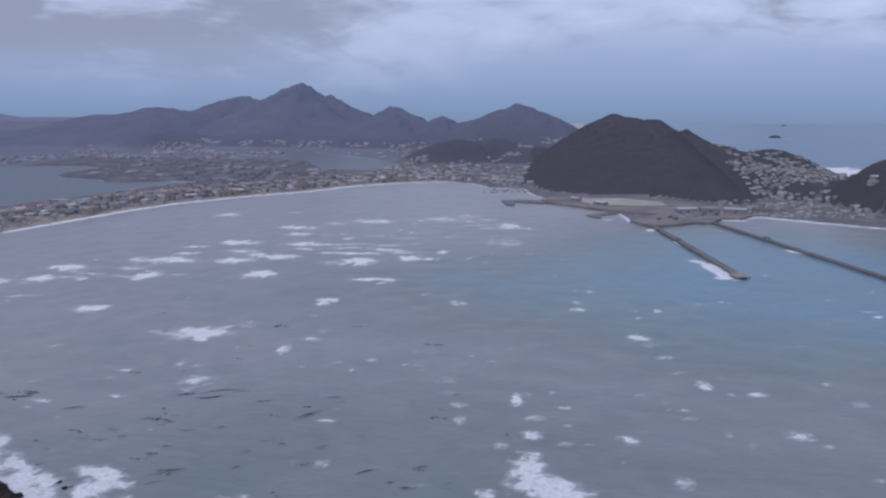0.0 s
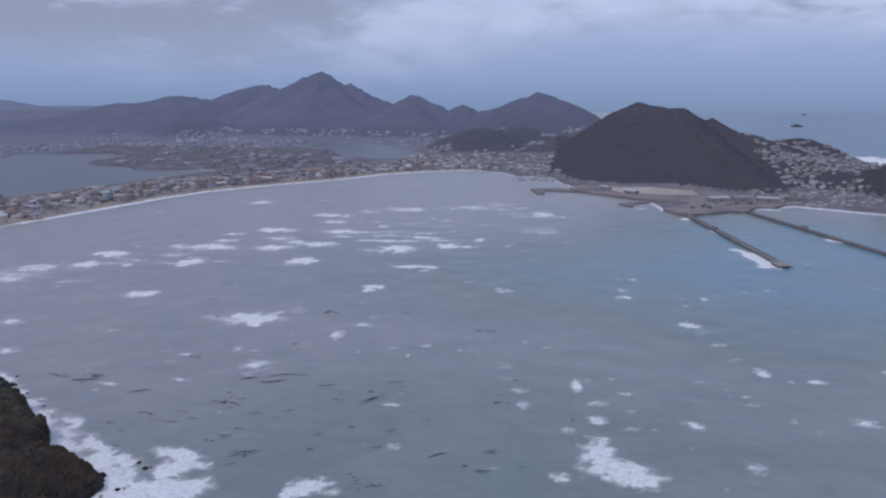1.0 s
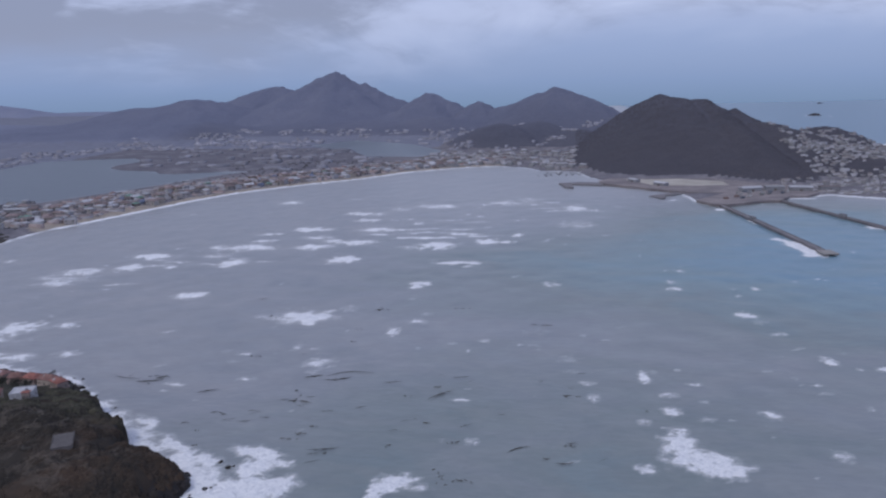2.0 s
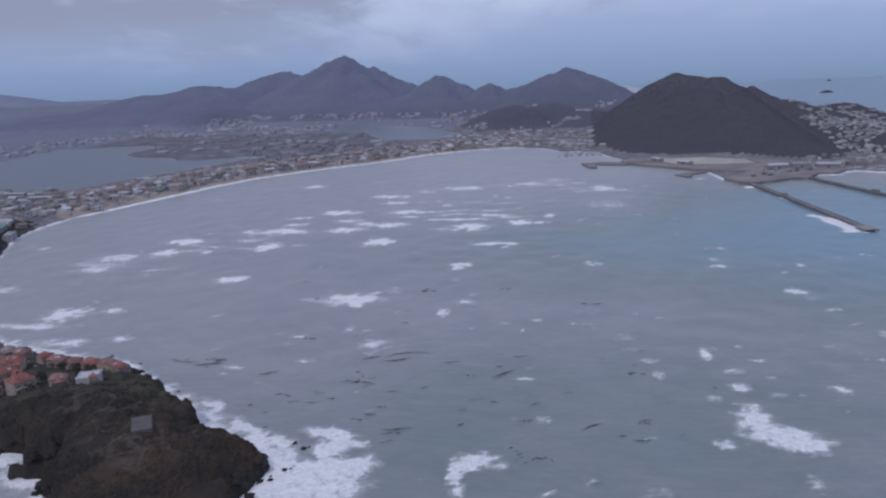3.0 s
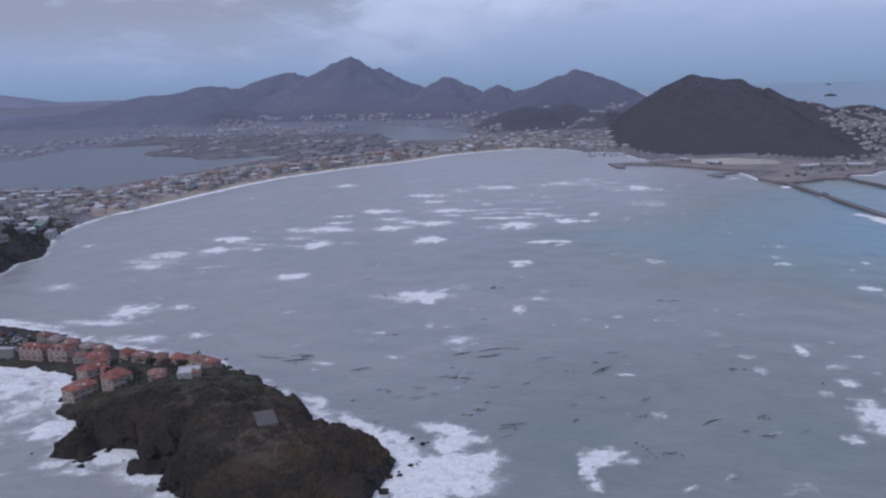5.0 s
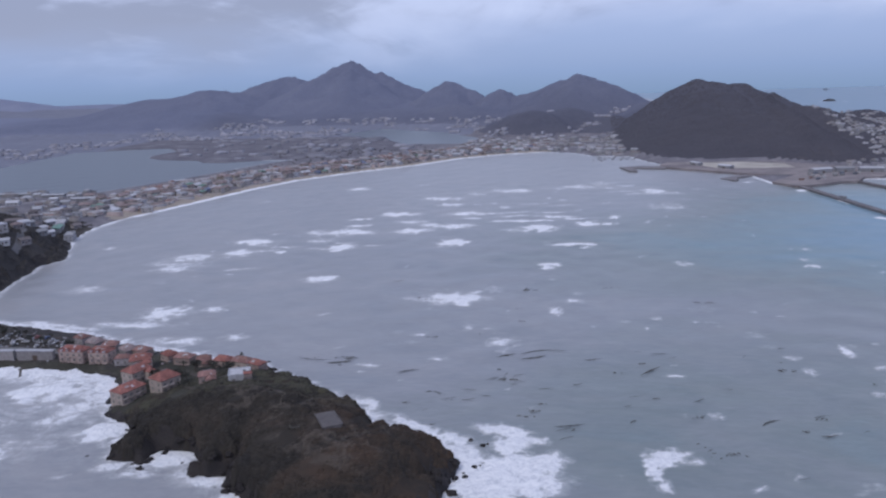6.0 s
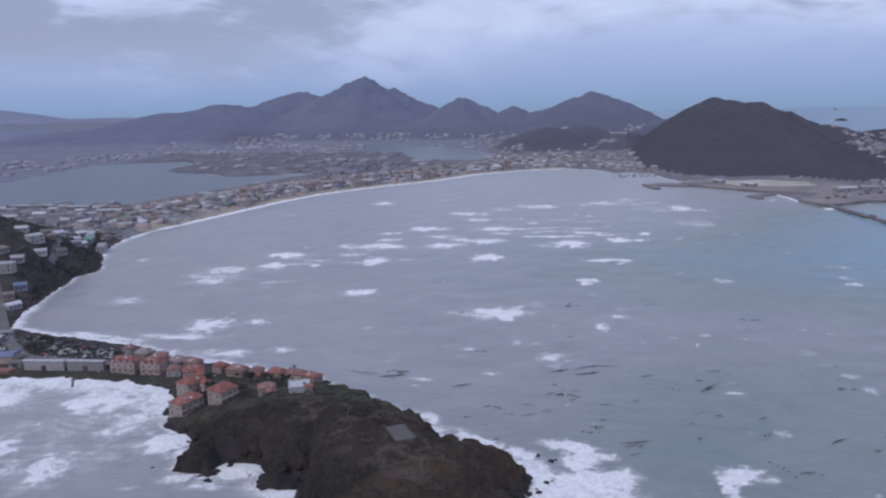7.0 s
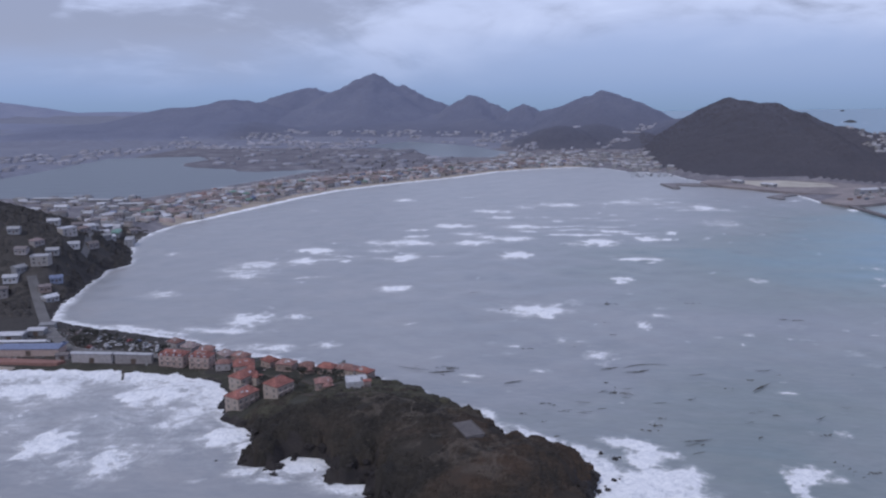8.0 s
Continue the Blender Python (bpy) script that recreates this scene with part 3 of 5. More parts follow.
FOAM_G = [(-177, 256, 16, 10, 4, 1.25), (-189, 266, 9.4, 7.4, 4, 0.8), (-204, 279, 9.8, 9.1, 4, 0.85), (-218, 293, 7.2, 7.8, 3, 1.0), (-492, 333, 29, 14, 6, 0.95), (-420, 333, 25, 13, 6, 0.9), (-395, 309, 13, 15, 6, 0.7), (-367, 291, 13, 11, 6, 1.0), (-353, 279, 6.0, 6.7, 6, 1.0), (-444, 275, 12, 14, 6, 1.05), (-407, 260, 9.7, 18, 6, 0.72), (-423, 261, 7.3, 13, 6, 0.55), (-323, 268, 11, 8.1, 6, 1.15), (-333, 253, 9.6, 3.8, 6, 0.7)]
FOAM_H = [(-299, 250, 8.0, 4.4, 6, 1.1), (-419, 305, 21, 11, 6, 0.42), (-391, 278, 15, 15, 6, 0.33), (-346, 258, 7.0, 3.9, 6, 0.8), (-479, 302, 11, 11, 6, 0.4), (-429, 243, 7.0, 5.3, 6, 0.3), (93, 488, 6.6, 4.6, 7, 0.6), (108, 440, 4.0, 8.5, 6, 0.8), (135, 429, 5.5, 5.5, 6, 0.85), (181, 450, 2.7, 4.1, 6, 0.6), (188, 421, 4.1, 5.4, 6, 0.5), (140, 375, 5.4, 5.7, 6, 0.85), (150, 365, 2.8, 2.7, 6, 0.6), (89, 390, 5.1, 3.0, 6, 0.4)]
FOAM_I = [(81, 411, 3.1, 3.3, 6, 0.4), (46, 597, 6.7, 8.4, 7, 0.6), (60, 657, 5.4, 8.0, 7, 0.35), (-50, 607, 9.3, 11, 7, 0.35), (7, 361, 4.8, 5.3, 6, 0.85), (-8, 347, 3.6, 3.1, 6, 0.7), (23, 353, 5.5, 3.8, 6, 0.4), (-89, 320, 3.9, 4.5, 6, 0.5), (-31, 375, 3.8, 5.7, 6, 0.65), (25, 398, 4.6, 3.1, 6, 0.5), (5, 416, 3.5, 4.3, 6, 0.35), (-31, 477, 2.2, 4.4, 7, 0.6), (-63, 483, 14, 8.1, 7, 0.25), (-94, 463, 4.0, 4.3, 7, 0.45)]
FOAM_J = [(-114, 455, 3.2, 3.2, 6, 0.5), (-144, 500, 6.7, 6.4, 7, 0.75), (-161, 592, 6.0, 7.0, 7, 0.75), (-200, 529, 7.9, 12, 7, 0.4), (105, 373, 2.0, 3.5, 6, 0.5), (113, 361, 3.0, 4.6, 6, 0.4), (133, 340, 1.8, 4.2, 6, 0.4), (159, 332, 2.8, 2.9, 6, 0.5), (147, 342, 2.3, 3.1, 6, 0.3), (73, 319, 4.5, 5.7, 6, 0.6), (-255, 431, 4.6, 4.4, 6, 0.4), (-246, 412, 6.7, 5.1, 6, 0.3), (-190, 400, 4.2, 5.5, 6, 0.5)]
FOAM_PORT = [(179, 796, 9, 8, 0, .8), (189, 770, 9, 26, 4, 1.15), (194, 738, 9, 22, 6, 1.2), (189, 722, 8, 6, 0, 1.1), (300, 862, 9, 12, 12, 1.1), (163, 985, 6, 10, 8, 1.0), (180, 905, 4, 12, 8, .9), (290, 1078, 20, 6, 0, 1.0)]
FOAM_TIP = [(-185, 301, 12, 4.5, -12, 1.15), (-172, 292, 8, 3, -25, .8), (-179, 265, 17, 11, 30, 1.3), (-190, 252, 13, 12, 20, 1.25), (-167, 275, 9, 5, 20, 1.1), (-205, 291, 10, 4, -40, 1.1), (-226, 304, 14, 4, -42, 1.0), (-250, 325, 14, 3, -42, .8)]
FOAM_CREST = [(-118, 281, 8, 6, 20, .95), (-122, 275, 5, 4, 30, .9)]
FOAM_COAST = [(745, 1850, 75, 130, 0, 1.2), (1060, 3400, 75, 50, 0, 1.0), (1530, 4860, 60, 40, 0, .6), (-497, 441, 24, 5, -12, .8), (-470, 434, 30, 5, -16, .7), (-560, 338, 60, 14, 0, 1.0)]
sx = steps((-9000, -1400, 200), (-1400, -640, 12), (-640, -470, 4), (-470, 130, 2.2), (130, 420, 5), (420, 1700, 20), (1700, 9000, 250))
sy = steps((-4000, 150, 150), (150, 220, 5), (220, 470, 2.2), (470, 700, 3.5), (700, 1100, 6), (1100, 2100, 14), (2100, 5600, 90))
SX, SY = np.meshgrid(sx, sy)
S_gap = shore_gap(SX, SY)
foam = np.zeros(SX.shape)
rng = np.random.RandomState(5)
spots = FOAM_A + FOAM_B + FOAM_C + FOAM_D + FOAM_E + FOAM_F + FOAM_G + FOAM_H + FOAM_I + FOAM_J + FOAM_PORT + FOAM_TIP + FOAM_CREST + FOAM_COAST
# small white horses over the bay, thicker towards the middle and the tip
for k in range(170):
    x, y = rng.uniform(-480, 330), 230 + 900 * rng.uniform(0, 1) ** 1.5
    s = rng.uniform(0.5, 1.25) * (1 + max(0, y - 500) / 450)
    spots.append((x, y, s * rng.uniform(1.5, 5.5), s * rng.uniform(1.2, 2.6), rng.uniform(-25, 60), rng.uniform(.3, .68)))
# long soft windrows in the middle of the bay
for k in range(16):
    x, y = rng.normal(-235, 75), rng.normal(800, 60)
    spots.append((x, y, rng.uniform(12, 30), rng.uniform(4.5, 8), rng.uniform(-4, 9), rng.uniform(.45, .8)))
for k in range(10):
    x, y = rng.normal(-420, 45), rng.normal(670, 40)
    spots.append((x, y, rng.uniform(9, 22), rng.uniform(3, 6), rng.uniform(-4, 9), rng.uniform(.3, .6)))
for k in range(9):
    x, y = rng.normal(-60, 60), rng.normal(990, 50)
    spots.append((x, y, rng.uniform(14, 36), rng.uniform(5, 10), rng.uniform(-6, 8), rng.uniform(.2, .48)))
for fx, fy, l, w, turn, f in spots:
    w, f = w * (0.82 if fy > 380 else 1.0), f + (0.14 if 560 < fy < 1200 else 0.0)
    r = 3.0 * max(l, w)
    i0, i1, j0, j1 = *np.searchsorted(sy, (fy - r, fy + r)), *np.searchsorted(sx, (fx - r, fx + r))
    dx, dy, a = SX[i0:i1, j0:j1] - fx, SY[i0:i1, j0:j1] - fy, radians(turn)
    dx, dy = dx + l * 0.28 * waves(dx + fx, dy + fy, l * 1.1 + 3, int(abs(fx)) % 97), dy + w * 0.4 * waves(dx + fx, dy + fy, l * 0.8 + 3, int(abs(fy)) % 89)
    q = 1.08 * (((dx * math.cos(a) + dy * math.sin(a)) / l) ** 2 + ((dy * math.cos(a) - dx * math.sin(a)) / w) ** 2)
    foam[i0:i1, j0:j1] = np.maximum(foam[i0:i1, j0:j1], f * np.exp(-(q * 0.85) ** 1.25))
# surf along the shores: wide on the open rocks, a thin line on the bay beach
out = np.clip(-S_gap, 0, None)
open_rock = np.exp(-(((SX + 225) / 130) ** 2 + ((SY - 265) / 95) ** 2) ** 2)
foam = np.maximum(foam, 0.9 * open_rock * np.exp(-(out / 11) ** 1.3) * (0.8 + 0.35 * waves(SX, SY, 22, 23)))
foam = np.maximum(foam, 0.62 * np.exp(-(out / 4.5) ** 2) * (SX < 400) * (SY < 1600) * (SX > -720))
foam = np.maximum(foam, 0.70 * np.exp(-(gap_to(LITTLE_BAY[3:9], SX, SY, False) / 22) ** 2) * (SY < 365))
foam = np.maximum(foam, 0.95 * np.exp(-(gap_to(WEST_SHORE[6:], SX, SY, False) / 9) ** 2) * (S_gap < 2))
# unbroken wash under the cliff on the bay side, widening towards the tip
wash = (5.5 + 8.5 * np.clip((SX + 320) / 100, 0, 1)) * (1 + 0.3 * waves(SX, SY, 14, 31))
foam = np.maximum(foam, 0.98 * np.exp(-(gap_to(TIP_EAST[3:11], SX, SY, False) / wash) ** 2.4))
foam = np.maximum(foam, 0.85 * np.exp(-(gap_to(HARBOUR[9:14], SX, SY, False) / 9) ** 2))
little = np.exp(-(((SX + 470) / 150) ** 2 + ((SY - 300) / 62) ** 2) ** 2)
foam = np.maximum(foam, 0.24 * little * (1 + 0.5 * waves(SX, SY, 40, 24)))
silt = 1.02 - 0.85 * np.exp(-((SX - 330) / 360) ** 2 - ((SY - 680) / 250) ** 2)
silt -= 0.25 * np.exp(-((SX + 60) / 330) ** 2 - ((SY - 660) / 170) ** 2)
silt -= 0.42 * np.exp(-((SX - 230) / 210) ** 2 - ((SY - 930) / 170) ** 2)
silt -= 0.34 * np.exp(-((SY - 250) / 170) ** 2) * np.clip((SX + 330) / 200, 0, 1)
silt -= 0.16 * np.exp(-((SX + 120) / 160) ** 2 - ((SY - 330) / 110) ** 2)
silt = np.where((SX > 420) & (SY > 1150), np.minimum(silt, -0.35), np.maximum(silt, 0.16))
silt = np.where((S_gap > -400) & (SX < -300) & (SY > 1000) & (inside(POND_WEST, SX, SY) | inside(POND_EAST, SX, SY)), 0.2, silt)
still = (inside(POND_WEST, SX, SY) | inside(POND_EAST, SX, SY)) * 1.0
foam = foam * (1 - still)
silt = np.where(SY < 200, np.minimum(silt, 0.8), silt)
SZ = np.clip(foam, 0, 1) * 0.7 * (0.6 + 0.4 * waves(SX, SY, 9, 21)) + 0.35 * waves(SX, SY, 46, 22) * (S_gap < -12)
sea_mesh, s_co, s_quads, s_used = sheet("sea", sx, sy, SZ)
smooth_all(sea_mesh)
for key, values in (("foam", foam), ("silt", silt), ("still", still)):
    sea_mesh.attributes.new(key, "FLOAT", "POINT").data.foreach_set("value", values.ravel().astype(np.float32))
sea_mesh.materials.append(M_WATER)
sea = tagged(new("sea", sea_mesh), "storm-stirred sea, brown with silt and flecked with foam", "water", kind="structure")

# ---- builders ----
def part(name, bm, mat, parent=None, label=""):
    """Links a bmesh as one mesh object, under a thing or a part."""
    me = bpy.data.meshes.new(name)
    bm.to_mesh(me)
    bm.free()
    me.materials.append(mat)
    ob = new(name, me)
    ob.parent = parent
    return tagged(ob, label)


def thing(name, label, category, at=(0, 0, 0), turn=0.0, group="", kind=""):
    ob = new(name)
    ob.empty_display_size = 0.5
    ob.matrix_basis = pose(*at, 0, 0, turn)
    return tagged(ob, label, category, group, kind)


def box(bm, x, y, z, sx, sy, sz, turn=0.0, bevel=0.0):
    """A box standing on z, centred on x, y."""
    m = Matrix.Translation((x, y, z + sz / 2)) @ Matrix.Rotation(radians(turn), 4, "Z") @ Matrix.Diagonal((sx, sy, sz, 1))
    vs = bmesh.ops.create_cube(bm, size=1, matrix=m)["verts"]
    if bevel:
        bmesh.ops.bevel(bm, geom=list({e for v in vs for e in v.link_edges}), offset=bevel, segments=1, affect="EDGES")
    return bm


def box_bm(*a, **k):
    return box(bmesh.new(), *a, **k)


def tube(bm, p, q, r0, r1, sides=6):
    p, q = Vector(p), Vector(q)
    d = q - p
    m = Matrix.Translation((p + q) / 2) @ d.to_track_quat("Z", "Y").to_matrix().to_4x4()
    bmesh.ops.create_cone(bm, cap_ends=True, segments=sides, radius1=r0, radius2=r1, depth=d.length, matrix=m)
    return bm


def roof_bm(sx, sy, rise, z, hip=0.5, over=0.5):
    """A pitched roof with eaves; hip 0 gives gables, 1 a pyramid over the short side."""
    bm = bmesh.new()
    a, b = sx / 2 + over, sy / 2 + over
    ridge = max(0.3, a - b * hip) if sx >= sy else 0.3
    low = [bm.verts.new(c) for c in ((-a, -b, z), (a, -b, z), (a, b, z), (-a, b, z))]
    eave = [bm.verts.new((v.co.x, v.co.y, z + 0.22)) for v in low]
    r0, r1 = bm.verts.new((-ridge, 0, z + rise)), bm.verts.new((ridge, 0, z + rise))
    bm.faces.new(low[::-1])
    for i in range(4):
        j = (i + 1) % 4
        bm.faces.new((low[i], low[j], eave[j], eave[i]))
    bm.faces.new((eave[0], eave[1], r1, r0))
    bm.faces.new((eave[1], eave[2], r1))
    bm.faces.new((eave[2], eave[3], r0, r1))
    bm.faces.new((eave[3], eave[0], r0))
    return bm


def flat_roof_bm(sx, sy, z):
    """A flat roof with a low parapet."""
    bm = box_bm(0, 0, z, sx + 0.3, sy + 0.3, 0.25)
    for x, y, w, d in ((0, -sy / 2, sx + 0.3, 0.25), (0, sy / 2, sx + 0.3, 0.25), (-sx / 2, 0, 0.25, sy - 0.2), (sx / 2, 0, 0.25, sy - 0.2)):
        box(bm, x, y, z + 0.25, w, d, 0.5)
    return bm


WALLS = {"peach": plain("peach_render", (0.38, 0.32, 0.29)), "white": plain("white_render", (0.38, 0.38, 0.41)), "cream": plain("cream_render", (0.32, 0.30, 0.30)), "tan": plain("tan_render", (0.275, 0.254, 0.262)),
         "pink": plain("pink_render", (0.34, 0.265, 0.245)), "yellow": plain("yellow_render", (0.29, 0.26, 0.235)), "grey": plain("grey_render", (0.24, 0.24, 0.26)), "blue": plain("blue_render", (0.19, 0.22, 0.31))}
ROOFS = {"brick": plain("faded_brick_tiles", (0.205, 0.116, 0.107), 0.9, scale=0.35, spread=0.5), "terracotta": plain("terracotta_tiles", (0.226, 0.096, 0.084), 0.9, scale=0.35, spread=0.5), "clay": plain("faded_clay_tiles", (0.215, 0.168, 0.170), 0.9, scale=0.35, spread=0.5), "rust": plain("rusty_iron_sheet", (0.205, 0.174, 0.182), 0.7, spread=0.35),
         "grey": plain("grey_iron_sheet", (0.27, 0.27, 0.29), 0.6), "white": plain("white_iron_sheet", (0.43, 0.43, 0.47), 0.5), "blue": plain("blue_iron_sheet", (0.13, 0.155, 0.24), 0.6),
         "green": plain("green_iron_sheet", (0.12, 0.21, 0.18), 0.6), "brown": plain("brown_shingle_roof", (0.165, 0.144, 0.149), 0.85)}
M_GLASS = plain("dark_window_glass", (0.05, 0.055, 0.065), 0.15, 0.5)
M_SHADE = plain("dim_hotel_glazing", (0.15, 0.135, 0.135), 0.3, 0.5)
M_DOOR = plain("dark_painted_door", (0.10, 0.075, 0.065), 0.6)
M_STEEL = plain("grey_painted_steel", (0.20, 0.20, 0.22), 0.5)
M_BARK = plain("grey_bark", (0.085, 0.07, 0.06), 0.95)
M_RUBBER = plain("black_rubber", (0.02, 0.02, 0.02), 0.9)
M_SCRUB = headland_cover("storm_stripped_scrub", True)
M_CANOPY = leafy("hill_canopy", [(0.2, (0.069, 0.067, 0.084)), (0.5, (0.077, 0.074, 0.090)), (0.8, (0.087, 0.082, 0.095))])
M_TREE = leafy("ragged_tree_leaves", [(0.2, (0.050, 0.053, 0.050)), (0.5, (0.066, 0.066, 0.060)), (0.8, (0.088, 0.080, 0.070))])
M_STREET_TREE = leafy("street_tree_leaves", [(0.2, (0.090, 0.092, 0.098)), (0.5, (0.110, 0.108, 0.112)), (0.8, (0.135, 0.125, 0.125))])
M_BANK_TREE = leafy("bank_tree_leaves", [(0.2, (0.044, 0.042, 0.043)), (0.5, (0.057, 0.053, 0.053)), (0.8, (0.076, 0.069, 0.067))])
M_WEED = leafy("floating_weed", [(0.2, (0.050, 0.048, 0.045)), (0.8, (0.105, 0.096, 0.085))])

# ---- harbour: quay, jetty, two long piers ----
def slab(name, outline, top, bottom, mat, label, category, kind="structure"):
    """A flat-topped slab over a plan outline."""
    bm = bmesh.new()
    f = bm.faces.new([bm.verts.new((x, y, bottom)) for x, y in outline])
    up = bmesh.ops.extrude_face_region(bm, geom=[f])["geom"]
    for v in up:
        if isinstance(v, bmesh.types.BMVert):
            v.co.z = top
    bmesh.ops.recalc_face_normals(bm, faces=bm.faces)
    ob = part(name, bm, mat)
    return tagged(ob, label, category, kind=kind)


M_YARD = earth("pale_sand_yard", [(0.3, (0.30, 0.275, 0.25)), (0.5, (0.40, 0.37, 0.335)), (0.7, (0.50, 0.46, 0.42))], 0.025, 0.3, 0.05, 0.9, 0.2)
slab("quay", [(30, 1252), (36, 1223), (66, 1194), (106, 1156), (136, 1131), (167, 1118), (199, 1117), (145, 1046), (162, 1008), (176, 1006), (204, 1023), (229, 1040), (253, 1043), (274, 1079), (299, 1084), (322, 1110), (322, 1172), (300, 1205), (222, 1290), (100, 1292), (50, 1285)], 3.4, -4, M_QUAY, "brownish gravel cargo quay at the foot of the hill", "quay")
slab("yard", [(74, 1272), (108, 1196), (168, 1190), (221, 1197), (220, 1240), (160, 1272), (106, 1266)], 3.6, 3.0, M_YARD, "pale sand storage yard between the hill and the quay", "yard")
slab("jetty", [(-34, 1240), (-24, 1188), (-12, 1186), (-14, 1226), (34, 1214), (40, 1240), (0, 1250)], 2.2, -4, M_PIER, "low dark concrete marina jetty", "jetty")
slab("landing", [(90, 1098), (104, 1074), (110, 1078), (112, 1100), (140, 1120), (132, 1134)], 1.6, -4, M_PIER, "low dark landing stage below the quay", "jetty")


def long_pier(at, to, width, label):
    a, b = Vector((*at, 0)), Vector((*to, 0))
    n, turn = (b - a).length, math.degrees(math.atan2(to[1] - at[1], to[0] - at[0]))
    root = thing("cruise_pier", label, "pier", ((at[0] + to[0]) / 2, (at[1] + to[1]) / 2, 0), turn, "cruise piers")
    part("deck", box_bm(0, 0, 1.5, n, width, 1.0, bevel=0.15), M_PIER, root)
    part("pier_head", box_bm(n / 2 - 9, 0, 1.4, 18, width + 7, 1.3, bevel=0.2), M_CONCRETE, root, "wider pale concrete pier head")
    for s in (-1, 1):
        part("kerb", box_bm(-8, s * (width / 2 - 0.5), 2.5, n - 40, 0.7, 0.5), M_PIER, root)
    for s in (-1, 1):
        part("side_wall", box_bm(0, s * (width / 2 - 0.55), -3, n - 1.0, 0.5, 4.6), M_PIER, root)
    bollard = tube(bmesh.new(), (0, 0, 2.5), (0, 0, 3.4), 0.45, 0.6, 8)
    first = part("bollard", bollard, M_STEEL, root)
    for i in range(10):
        o = first if i == 0 else new("bollard", first.data)
        o.parent = root
        o.location = (-n / 2 + 20 + i * (n - 40) / 9, width / 2 - 1.4, 0)
    part("shed", box_bm(-n * 0.12, 0, 2.5, 9, 4, 3.2, bevel=0.1), WALLS["grey"], root, "small grey pier shed")
    return root


long_pier((168, 1020), (205, 719), 7.0, "long wet concrete pier with a wide head in the surf")
long_pier((250, 1060), (347, 700), 6.0, "long narrow concrete pier running out from the port")

# ---- roads ----
def road(name, line, width, lift, mat, label, hug=False):
    """A paved strip laid over the ground."""
    pts = []
    for (x0, y0), (x1, y1) in zip(line, line[1:]):
        k = max(2, int(math.hypot(x1 - x0, y1 - y0) // 5))
        pts += [(x0 + (x1 - x0) * i / k, y0 + (y1 - y0) * i / k) for i in range(k)]
    pts = np.array(pts + [line[-1]], float)
    for _ in range(4):
        pts[1:-1] = (pts[:-2] + 2 * pts[1:-1] + pts[2:]) / 4
    d = np.gradient(pts, axis=0)
    side = np.stack([-d[:, 1], d[:, 0]], 1) / np.hypot(d[:, 0], d[:, 1])[:, None]
    bm, rows = bmesh.new(), []
    for p, s in zip(pts, side):
        edge = [p + s * w for w in (-width / 2, 0, width / 2)]
        z = max(ground_z(*e) for e in edge) + lift
        rows.append([bm.verts.new((*e, ground_z(*e) + lift if hug else z)) for e in edge])
    for a, b in zip(rows, rows[1:]):
        for i in range(2):
            bm.faces.new((a[i], a[i + 1], b[i + 1], b[i]))
    bmesh.ops.recalc_face_normals(bm, faces=bm.faces)
    bmesh.ops.solidify(bm, geom=bm.faces[:], thickness=0.25)
    return tagged(part(name, bm, mat), label, "road", kind="structure")


road("road_neck", [(-616, 513), (-602, 497), (-572, 459), (-537, 417), (-508, 389), (-470, 384), (-412, 380)], 7, 0.18, M_ROAD, "grey asphalt road over the neck of the headland")
road("road_hill", [(-617, 585), (-621, 596), (-628, 614), (-645, 650), (-685, 705), (-738, 771), (-776, 807)], 4.5, 0.45, M_ROAD, "grey asphalt lane winding past the hill houses", True)
road("road_crown", [(-347, 328), (-337, 309), (-317, 304), (-302, 306), (-289, 298), (-280, 290), (-276, 280), (-281, 274)], 2.6, 0.25, M_DIRT, "pale trodden dirt track over the crown of the headland", True)
road("road_resort", [(-412, 380), (-394, 366), (-360, 352), (-343, 340), (-336, 330), (-330, 326)], 3.2, 0.12, M_DIRT, "narrow dirt track through the resort")
road("road_bay", [(-676, 900), (-650, 1000), (-610, 1100), (-560, 1190), (-480, 1290), (-400, 1375), (-330, 1460), (-240, 1530)], 8, 0.15, M_ROAD, "asphalt street along the sandbar town")

# ---- resort blocks on the headland ----
def prism_bm(sx, sy, z, rise, over=0.3):
    """A small gabled roof along x with an eave lip."""
    return roof_bm(sx, sy, rise, z, 0.0, over)


